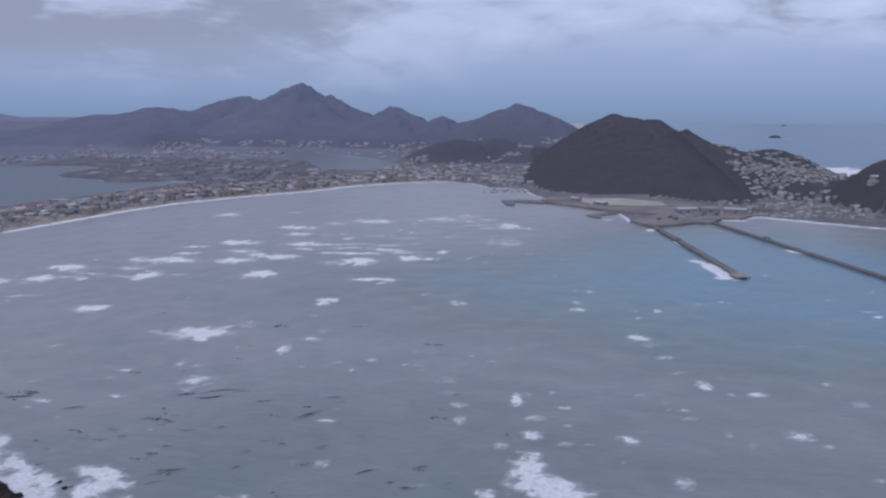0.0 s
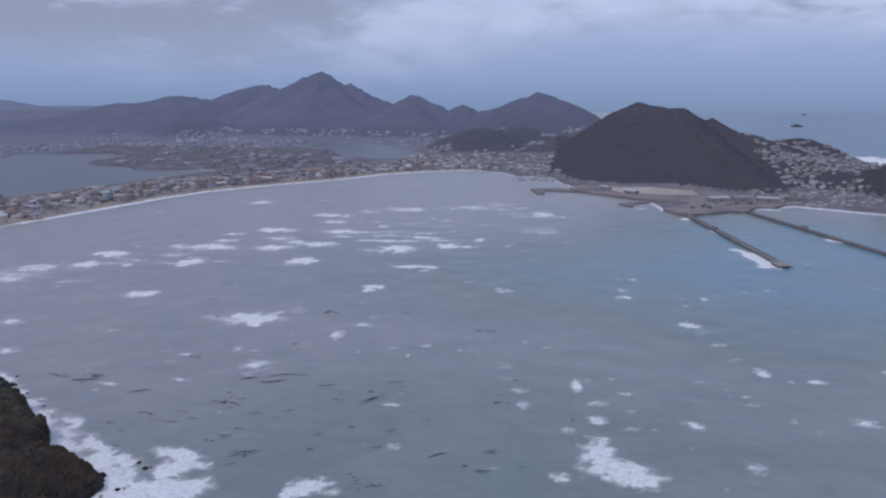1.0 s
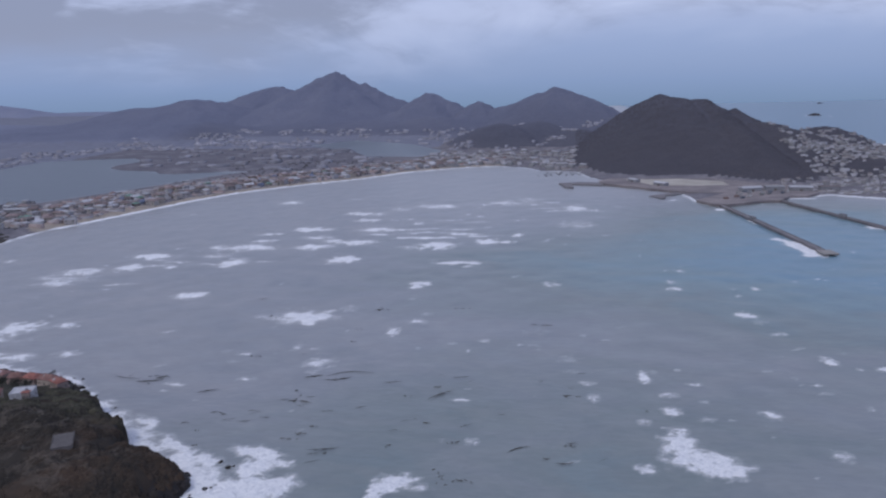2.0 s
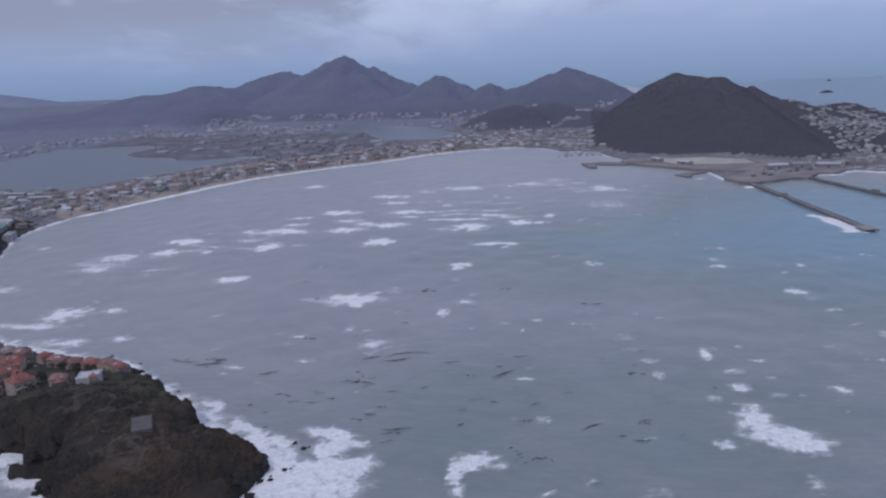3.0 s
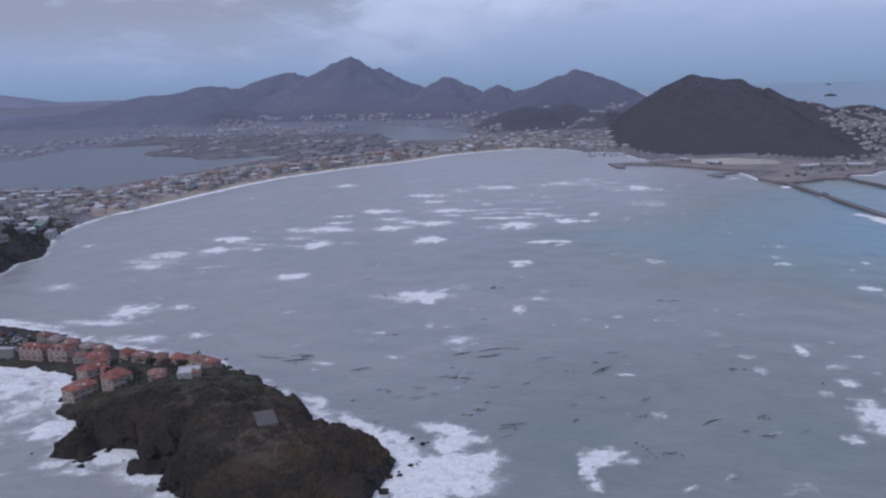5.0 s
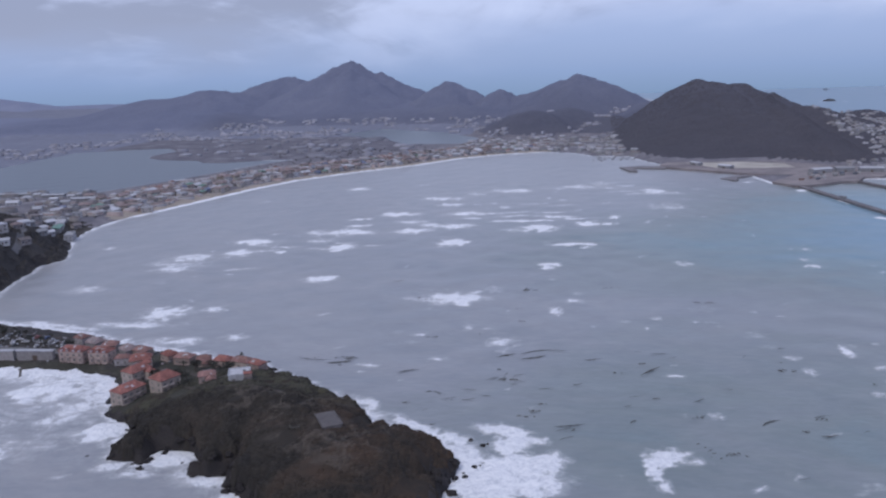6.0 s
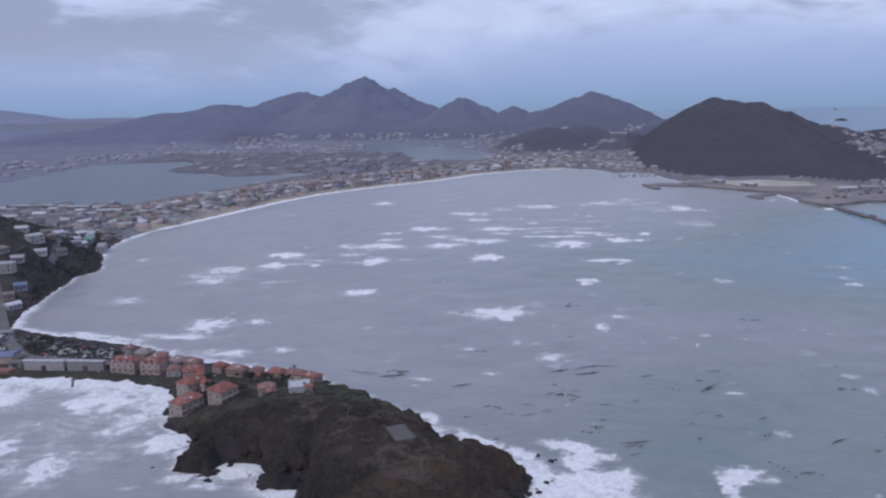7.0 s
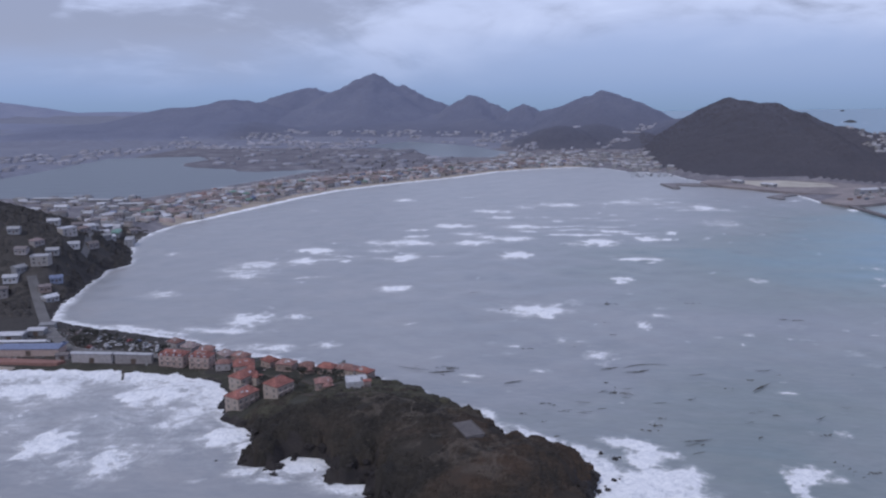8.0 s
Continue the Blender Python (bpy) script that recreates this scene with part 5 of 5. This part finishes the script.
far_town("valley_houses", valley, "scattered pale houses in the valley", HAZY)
north = scatter(2600, -1300, -330, 1950, 2700, 34, lambda x, y, z, d: (d > 15) & (z < 26) & (waves(x, y, 210, 43) > 0.1), 19)
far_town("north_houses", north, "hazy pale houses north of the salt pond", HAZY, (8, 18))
fill_place = scatter(500, -980, -420, 1440, 2000, 35, lambda x, y, z, d: (d > 12) & (waves(x, y, 150, 44) > 0.25), 24)
far_town("pond_buildings", fill_place, "low sheds on the filled ground of the salt pond", HAZY, (10, 30))
west = scatter(1300, -2000, -1225, 1150, 2300, 36, lambda x, y, z, d: (d > 10) & (d < 260) & (waves(x, y, 170, 45) > -0.35), 18)
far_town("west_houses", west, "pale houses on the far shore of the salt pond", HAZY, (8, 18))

# close-built small roofs between the sandbar houses
def off_houses(x, y, gap=8.0):
    ok = np.ones(x.shape, bool)
    for a, b in house_used:
        ok &= (x - a) ** 2 + (y - b) ** 2 > gap * gap
    return ok


BAR_MATS = [WALLS["tan"], plain("weathered_pink_render", (0.34, 0.28, 0.28)), plain("weathered_grey_render", (0.31, 0.30, 0.325)), ROOFS["clay"], ROOFS["rust"], ROOFS["brick"], ROOFS["grey"], ROOFS["brown"], plain("lead_grey_roof", (0.23, 0.225, 0.25)), plain("pale_mauve_roof", (0.36, 0.34, 0.37))]
FLAT_MATS = [WALLS["grey"], WALLS["tan"], plain("dull_yard_render", (0.20, 0.195, 0.21)), ROOFS["grey"], ROOFS["brown"], ROOFS["white"], plain("dark_slate_roof", (0.15, 0.148, 0.165))]
bar_line = WEST_SHORE[6:]
bar_fill = scatter(9000, -760, -140, 830, 1640, 37, lambda x, y, z, d: (d > 10) & (gap_to(bar_line, x, y, False) > 19) & (gap_to(bar_line, x, y, False) < 150) & off_houses(x, y) & (waves(x, y, 45, 50) > -0.6), 9.5)
far_town("sandbar_roofs", bar_fill, "close-built pale, rusty and pink roofs of the sandbar town", BAR_MATS, (6, 13), 0.85)
bank_flat = scatter(900, -960, -690, 770, 1030, 38, lambda x, y, z, d: (d > 8) & off_houses(x, y, 12) & (waves(x, y, 60, 48) > 0.25), 14)
far_town("flat_roofs", bank_flat, "low grey and pale roofs on the flat beside the pond", FLAT_MATS, (7, 16))

# ---- scrub, trees, rocks ----
def clumps(name, places, radius, leaves, mat, label, seed, flat=0.7, leaf=0.6):
    """Leafy clumps, each of a few torn blades round a centre, in one mesh."""
    rr = np.random.RandomState(seed)
    p = np.asarray(places, float)
    n = len(p)
    r = rr.uniform(*radius, n)
    u = rr.normal(size=(n, leaves, 3))
    u /= np.linalg.norm(u, axis=2, keepdims=True)
    u[:, :, 2] = np.abs(u[:, :, 2])
    c = p[:, None, :] + u * (r[:, None, None] * rr.uniform(0.45, 1.0, (n, leaves, 1))) * np.array([1, 1, flat])
    a = rr.normal(size=(n, leaves, 3))
    a /= np.linalg.norm(a, axis=2, keepdims=True)
    b = np.cross(a, u)
    b /= np.linalg.norm(b, axis=2, keepdims=True) + 1e-6
    a = np.cross(u, b)
    size = leaf * r[:, None, None] * rr.uniform(0.6, 1.3, (n, leaves, 1))
    corners = np.stack([c + a * size, c - a * size * 0.6 + b * size, c - a * size * 0.6 - b * size], 2)
    co = corners.reshape(n, leaves * 3, 3)
    k = leaves * 3
    base = (np.arange(n) * k)[:, None, None]
    i = np.arange(leaves)[None, :, None] * 3
    t1 = np.concatenate([base + i, base + i + 1, base + i + 2], 2)
    tri = t1.reshape(-1, 3)
    me = mesh_of(name, co.reshape(-1, 3), tri)
    me.materials.append(mat)
    return tagged(new(name, me), label, "vegetation", kind="stuff")


def crowns(name, places, radius, height, mat, label, seed):
    """Low rounded crowns with uneven rims, smooth, in one mesh."""
    rr = np.random.RandomState(seed)
    p = np.asarray(places, float)
    n, m = len(p), 6
    r, h = rr.uniform(*radius, n), rr.uniform(*height, n)
    g = np.arange(m) * math.tau / m + rr.uniform(0, 1, (n, 1))
    out = r[:, None] * rr.uniform(0.75, 1.25, (n, m))
    mid_r = out * rr.uniform(0.5, 0.7, (n, m))
    top = p + np.stack([0 * r, 0 * r, h], 1)
    zin = h[:, None] * rr.uniform(0.55, 0.95, (n, m))
    ring1 = np.stack([p[:, None, 0] + np.cos(g) * mid_r, p[:, None, 1] + np.sin(g) * mid_r, p[:, None, 2] + zin], 2)
    x2, y2 = p[:, None, 0] + np.cos(g + 0.3) * out, p[:, None, 1] + np.sin(g + 0.3) * out
    ring2 = np.stack([x2, y2, land(x2, y2) - 0.3], 2)
    co = np.concatenate([top[:, None], ring1, ring2], 1)
    tri = []
    for q in range(m):
        k = (q + 1) % m
        tri += [(0, 1 + q, 1 + k), (1 + q, 1 + m + q, 1 + m + k), (1 + q, 1 + m + k, 1 + k)]
    tri = (np.array(tri)[None] + (np.arange(n) * (1 + 2 * m))[:, None, None]).reshape(-1, 3)
    me = mesh_of(name, co.reshape(-1, 3), tri)
    smooth_all(me)
    me.materials.append(mat)
    return tagged(new(name, me), label, "vegetation", kind="stuff")


def clear_of_resort(x, y):
    ok = np.ones(x.shape, bool)
    for a, b, l, *_ in RESORT + [(-313, 320, 12), (-253.6, 263.0, 13), (-267, 252, 6)]:
        ok &= (x - a) ** 2 + (y - b) ** 2 > (l * 0.62 + 1) ** 2
    return ok


tip_places = scatter(60000, -372, -196, 205, 385, 51, lambda x, y, z, d: (d > 2.5) & clear_of_resort(x, y) & (waves(x, y, 26, 61) > -0.62) & (((x + 268) / 100) ** 2 + ((y - 275) / 92) ** 2 < 1), 1.25)
crowns("headland_scrub", tip_places, (0.8, 1.9), (0.12, 0.5), M_SCRUB, "dark storm-stripped scrub covering the headland", 71)
clumps("bare_twigs", tip_places[::3], (0.5, 1.1), 6, M_SCRUB, "bare twigs and torn leaves over the scrub", 79, 0.8, 0.32)
hill3 = scatter(30000, -40, 520, 1180, 1990, 52, lambda x, y, z, d: ~off3(x, y, z, d) & (d > 6), 6)
crowns("hill_scrub", hill3, (2.4, 5.2), (0.08, 0.42), M_CANOPY, "brown stripped trees covering the steep hill", 72)
ridge = scatter(5000, 300, 650, 1560, 1990, 56, lambda x, y, z, d: off3(x, y, z, d) & (d > 14) & (z > 34) & (waves(x, y, 70, 47) < 0.45), 7)
crowns("ridge_scrub", ridge, (2.6, 5.2), (0.2, 0.9), M_CANOPY, "dark stripped trees along the ridge behind the port", 76)
hillr = scatter(6000, 460, 800, 1040, 1440, 53, lambda x, y, z, d: ~offr(x, y, z, d) & (d > 6), 5)
crowns("point_scrub", hillr, (2.6, 5.6), (0.1, 0.5), M_CANOPY, "brown stripped trees on the point", 73)
bank = scatter(16000, -900, -560, 450, 790, 54, lambda x, y, z, d: (d > 3) & (waves(x, y, 60, 62) > -0.8) & (gap_to([(-650, 552), (-617, 520), (-585, 476), (-538, 420)], x, y, False) > 7), 4.5)
bank = [q for q in bank if all((q[0] - a) ** 2 + (q[1] - b) ** 2 > 90 for a, b in house_used)]
crowns("shore_trees", bank, (1.8, 4.2), (0.5, 2.0), M_BANK_TREE, "dark stripped trees on the western bank", 74)
clumps("shore_twigs", bank[::2], (1.4, 3.0), 8, M_BANK_TREE, "bare ragged branches on the western bank", 78, 1.0, 0.35)
town_green = scatter(3800, -700, -60, 820, 1640, 55, lambda x, y, z, d: (d > 22) & (z < 8), 8)
town_green = [q for q in town_green if all((q[0] - a) ** 2 + (q[1] - b) ** 2 > 60 for a, b in house_used)]
clumps("street_trees", town_green[:300], (1.4, 2.8), 12, M_STREET_TREE, "ragged trees between the town houses", 75, 1.0)
def rock(x, y, r, seed):
    bm = bmesh.new()
    bmesh.ops.create_icosphere(bm, subdivisions=2, radius=1)
    rr = np.random.RandomState(seed)
    sx, sy, sz = rr.uniform(0.7, 1.3), rr.uniform(0.7, 1.2), rr.uniform(0.5, 0.8)
    for v in bm.verts:
        k = 1 + 0.55 * noise.noise(v.co * 1.5 + Vector((seed, 0, 0))) + 0.25 * noise.noise(v.co * 3.6 + Vector((0, seed, 0)))
        v.co = Vector((v.co.x * sx, v.co.y * sy, v.co.z * sz)) * k * r
    ob = part("shore_rock", bm, M_ROCK)
    ob.matrix_basis = pose(x, y, max(ground_z(x, y), -0.3), 0, 0, rr.uniform(0, 360))
    return tagged(ob, "dark wet boulder in the surf off the headland", "rock", "shore rocks")


for k, (x, y, r) in enumerate(((-193.5, 286, 1.7), (-191.5, 287.5, 1.0), (-196.5, 275, 1.3), (-195.5, 267, 1.7), (-193.5, 268.5, 1.0), (-192, 270.5, 1.1), (-199, 291, 1.3), (-198.5, 259, 1.9))):
    rock(x, y, r, 300 + k)
rr = np.random.RandomState(9)
made = 0
while made < 150:
    x, y = rr.uniform(-365, -185), rr.uniform(215, 385)
    d = float(shore_gap(np.array([x]), np.array([y]))[0])
    if -11 < d < 3 and rr.uniform() < math.exp(-max(0, -d) / 4.5):
        rock(x, y, rr.uniform(0.8, 2.6) * (1.0 if d > -3 else 0.6), made)
        made += 1

# floating weed torn loose by the storm
def weed_raft(seed, n, area):
    rr = np.random.RandomState(seed)
    co, tri = [], []
    for k in range(n):
        x, y = rr.uniform(area[0], area[1]), rr.uniform(area[2], area[3])
        a, l, w = rr.normal(0.2, 0.3), rr.uniform(1.2, 4.2) * rr.choice([0.5, 1, 1.8]), rr.uniform(0.15, 0.4)
        for j in range(int(rr.randint(3, 9))):
            px, py = x + rr.normal(0, l * 0.7) * math.cos(a) + rr.normal(0, w), y + rr.normal(0, l * 0.7) * math.sin(a) + rr.normal(0, w)
            m, b = 7, len(co)
            co.append((px, py, 0.75))
            sx, sy, t = rr.uniform(0.3, 1) * l * 0.45, rr.uniform(0.4, 1) * w, a + rr.normal(0, 0.4)
            for q in range(m):
                g, f = q * math.tau / m, rr.uniform(0.55, 1.25)
                u, v = math.cos(g) * sx * f, math.sin(g) * sy * f
                co.append((px + u * math.cos(t) - v * math.sin(t), py + u * math.sin(t) + v * math.cos(t), 0.35))
            tri += [(b, b + 1 + q, b + 1 + (q + 1) % m) for q in range(m)]
    return co, tri


w_co, w_tri = [], []
for seed, n, area in ((1, 14, (-240, -110, 290, 385)), (2, 9, (-160, 0, 280, 400)), (3, 5, (-297, -255, 374, 390)), (4, 8, (-270, -50, 420, 560))):
    c, t = weed_raft(seed, n, area)
    w_tri += [[q + len(w_co) for q in f] for f in t]
    w_co += c
# longer curved streaks: x, y, length
STREAKS = [(-296, 383, 20), (-279, 379, 16), (-167, 400, 29), (-187, 393, 12), (-140, 388, 10), (-111, 373, 18), (-204, 344, 8), (-195, 337, 6), (-156, 306, 15), (-159, 302, 9), (-44, 321, 8), (-30, 307, 5), (-124, 339, 5), (-68, 314, 12), (-69, 265, 5),
           (-35, 409, 6), (-180, 364, 6), (-182, 352, 5), (-213, 333, 8), (-193, 359, 7), (-7, 346, 4), (-97, 392, 5), (-239, 368, 13), (-150, 353, 6), (-94, 336, 8), (-77, 350, 5)]
STREAKS += [(-172, 390, 16), (-103, 398, 11), (-179, 356, 6), (-166, 347, 8), (-204, 332, 9), (-128, 328, 5), (-158, 294, 8), (-47, 302, 9), (-42, 387, 5), (-58, 395, 5), (-275, 550, 9), (-120, 341, 4), (-114, 401, 4)]
rr = np.random.RandomState(63)
for x, y, l in STREAKS:
    a, bend, wide, k = rr.normal(0.28, 0.22), rr.normal(0, 0.09), min(1.5, 0.10 * l) * rr.uniform(0.6, 1.1), 12
    b = len(w_co)
    for i in range(k + 1):
        s = i / k - 0.5
        u, v = s * l, bend * l * (s * s * 4 - 0.3)
        half = wide * 0.5 * max(0.06, 1 - (2.0 * s) ** 2) * rr.uniform(0.45, 1.3)
        for e in (-half, half):
            w_co.append((x + u * math.cos(a) - (v + e) * math.sin(a), y + u * math.sin(a) + (v + e) * math.cos(a), 0.55 + 0.1 * (i % 2)))
    for i in range(k):
        q = b + 2 * i
        w_tri += [[q, q + 1, q + 3], [q, q + 3, q + 2]]
weed_mesh = mesh_of("seaweed", w_co, w_tri)
weed_mesh.materials.append(M_WEED)
tagged(new("seaweed", weed_mesh), "torn dark weed drifting on the silty bay", "seaweed", kind="stuff")


# ---- boats, cranes, wreck ----
def boat(x, y, length, turn, mast, z=0.0):
    root = thing("boat", "small white boat lying in the marina" if not mast else "white sailing boat with a bare mast in the marina", "boat", (x, y, z), turn, "marina boats")
    bm = box_bm(0, 0, -0.3, length, length * 0.3, 1.3)
    for v in bm.verts:
        if v.co.x > 0:
            v.co.y *= 0.12
        if v.co.z < 0:
            v.co.y *= 0.6
            v.co.x *= 0.88
    part("hull", bm, WALLS["white"], root)
    part("cabin", box_bm(-length * 0.12, 0, 1.0, length * 0.35, length * 0.2, 0.9, bevel=0.12), WALLS["grey"], root)
    if mast:
        part("mast", tube(bmesh.new(), (0, 0, 0.9), (0, 0, length * 1.25), 0.09, 0.06), M_STEEL, root)


rr = np.random.RandomState(17)
for k in range(16):
    boat(-50 + 12.5 * (k % 7) + rr.uniform(-2, 2) - (k // 7) * 8, 1392 - 24 * (k // 7) + rr.uniform(-4, 4), rr.uniform(8, 14), rr.uniform(60, 120), k % 3 != 0)


def crane(x, y, h, turn):
    root = thing("harbour_crane", "tall dark lattice harbour crane on the quay", "crane", (x, y, ground_z(x, y)), turn, "harbour cranes")
    for dx, dy in ((-2, -2), (2, -2), (2, 2), (-2, 2)):
        part("leg", tube(bmesh.new(), (dx * 1.4, dy * 1.4, 0), (dx * 0.4, dy * 0.4, h * 0.7), 0.35, 0.3), M_STEEL, root)
    part("cab", box_bm(0, 0, h * 0.68, 3.4, 3.0, 3.2, bevel=0.2), M_STEEL, root)
    part("boom", tube(bmesh.new(), (0, 0, h * 0.72), (5, 0, h * 1.25), 0.5, 0.25), M_STEEL, root)


crane(474, 1062, 26, 30)
crane(486, 1058, 24, 60)

# containers on the quay
BOX_PAINT = [plain(n + "_container_paint", c, 0.6, 0.3, 0.2) for n, c in (("rust_red", (0.17, 0.11, 0.10)), ("dull_blue", (0.12, 0.14, 0.18)), ("grey", (0.22, 0.22, 0.235)), ("white", (0.40, 0.40, 0.41)))]


def container(paint, name):
    root = thing("shipping_container", f"{name} steel shipping container on the gravel quay", "container", (0, 0, -60), 0, "quay containers")
    part("body", box_bm(0, 0, 0.1, 6.0, 2.36, 2.45, bevel=0.05), paint, root)
    post = part("corner_post", box_bm(0, 0, 0, 0.2, 0.2, 2.6, bevel=0.03), paint, root)
    for k, (px, py) in enumerate(((-2.95, -1.15), (2.95, -1.15), (2.95, 1.15), (-2.95, 1.15))):
        o = post if k == 0 else new("corner_post", post.data)
        o.parent, o.location = root, (px, py, 0.05)
    for s in (-1, 1):
        part("door", box_bm(3.02, s * 0.58, 0.2, 0.08, 1.1, 2.25, bevel=0.02), paint, root)
    return root


boxes = [container(p, n) for p, n in zip(BOX_PAINT, ("rust red", "dull blue", "grey", "white"))]
rr = np.random.RandomState(41)
taken = []
for k in range(70):
    x, y = rr.uniform(150, 290), rr.uniform(1050, 1160)
    if not inside([(212, 1110), (180, 1050), (214, 1045), (262, 1092), (292, 1124), (292, 1156), (225, 1150)], np.array([x]), np.array([y]))[0] or any((x - a) ** 2 + (y - b) ** 2 < 60 for a, b in taken) or (x > 215 and y > 1120):
        continue
    taken.append((x, y))
    m = pose(x, y, 3.4, 0, 0, rr.choice([10, 30, 100]) + rr.uniform(-12, 12))
    if len(taken) <= 4:
        boxes[len(taken) - 1].matrix_basis = m
    else:
        copy_thing(boxes[int(rr.randint(4))], m)


# ---- single trees round the resort and on the neck ----
def tree(x, y, h, seed):
    rr = np.random.RandomState(seed)
    root = thing("tree", "storm-torn dark green tree with bare limbs showing", "tree", (x, y, ground_z(x, y) - 0.1), rr.uniform(0, 360), "resort trees")
    lean = rr.normal(0, 0.12, 2) * h
    top = Vector((lean[0], lean[1], h * 0.55))
    part("trunk", tube(bmesh.new(), (0, 0, 0), top, 0.05 * h, 0.03 * h, 7), M_BARK, root)
    tips = []
    for k in range(4):
        a = k * 1.57 + rr.uniform(-0.4, 0.4)
        tip = top + Vector((math.cos(a) * h * 0.3, math.sin(a) * h * 0.3, h * rr.uniform(0.12, 0.32)))
        tips.append(tip)
        part("limb", tube(bmesh.new(), top * 0.9, tip, 0.025 * h, 0.01 * h, 5), M_BARK, root)
    bm = bmesh.new()
    for tip in tips + [top + Vector((0, 0, h * 0.25))]:
        for j in range(34):
            c = tip + Vector(rr.normal(0, h * 0.085, 3))
            u, v = Vector(rr.normal(0, 1, 3)).normalized() * h * 0.055, Vector(rr.normal(0, 1, 3)).normalized() * h * 0.055
            bm.faces.new([bm.verts.new(c + u), bm.verts.new(c + v), bm.verts.new(c - u), bm.verts.new(c - v)])
    part("crown", bm, M_TREE, root)


rr = np.random.RandomState(19)
n_trees = 0
for k in range(900):
    x, y = rr.uniform(-545, -326), rr.uniform(312, 425)
    if n_trees >= 60 or ground_z(x, y) < 2.0:
        continue
    if any((x - a) ** 2 + (y - b) ** 2 < (l * 0.5 + 4) ** 2 for a, b, l, *_ in RESORT + [(-313, 320, 12), (-431, 374, 14), (-416, 373, 12), (-432, 394, 9), (-420, 390, 10), (-405, 383, 9), (-445, 402, 8), (-401, 370, 8)]):
        continue
    if any((x - a) ** 2 + (y - b) ** 2 < 12 for a, b in spots_used) or (y < 385 and x < -440) or gap_to([(-585, 476), (-538, 420), (-508, 389), (-470, 384), (-412, 380), (-394, 366), (-360, 352), (-343, 340), (-318, 306)], np.array([x]), np.array([y]), False)[0] < 5 or (x < -525 and y < 420):
        continue
    tree(x, y, rr.uniform(3.0, 6.5), k)
    n_trees += 1

# port sheds on the quay
for x, y, l, d, h, a, roof in ((235, 1130, 30, 13, 6, 20, "white"), (270, 1140, 26, 12, 6, 5, "grey"), (305, 1135, 30, 14, 6, -10, "white"), (120, 1196, 22, 10, 5, -50, "white"), (345, 1140, 26, 12, 6, 0, "brown"), (85, 1240, 20, 9, 5, -60, "white")):
    o = low_hall(x, y, l, d, h, a, roof, f"port shed with a {roof} sheet roof at the quay", "grey")
    o.location.z = 2.6

# long pale sheds on the flat beside the salt pond
for x, y, l, d, a in ((-842, 986, 30, 9, 8), (-908, 995, 78, 8, 4), (-771, 951, 42, 10, 10), (-722, 1119, 24, 8, 50)):
    low_hall(x, y, l, d, 4.0, a, "white", "long low shed with a white roof beside the salt pond", "grey")

# mast on the filled ground
mast = thing("radio_mast", "thin dark steel radio mast on open ground", "mast", (-752, 1714, ground_z(-752, 1714) - 0.2), 0)
part("pole", tube(bmesh.new(), (0, 0, 0), (0, 0, 13), 0.4, 0.2, 6), M_STEEL, mast)
part("footing", box_bm(0, 0, 0, 2.4, 2.4, 0.7, bevel=0.1), M_CONCRETE, mast)

# wrecked post in the surf of the small bay
wreck = thing("broken_pile", "dark broken jetty pile leaning in the surf", "pile", (-452, 351, -0.6), 20)
part("post", tube(bmesh.new(), (0, 0, 0), (1.2, 0.6, 4.6), 0.7, 0.55, 8), M_BARK, wreck)
part("cap", box_bm(1.2, 0.6, 4.5, 2.6, 1.4, 0.6, turn=15, bevel=0.1), M_BARK, wreck)
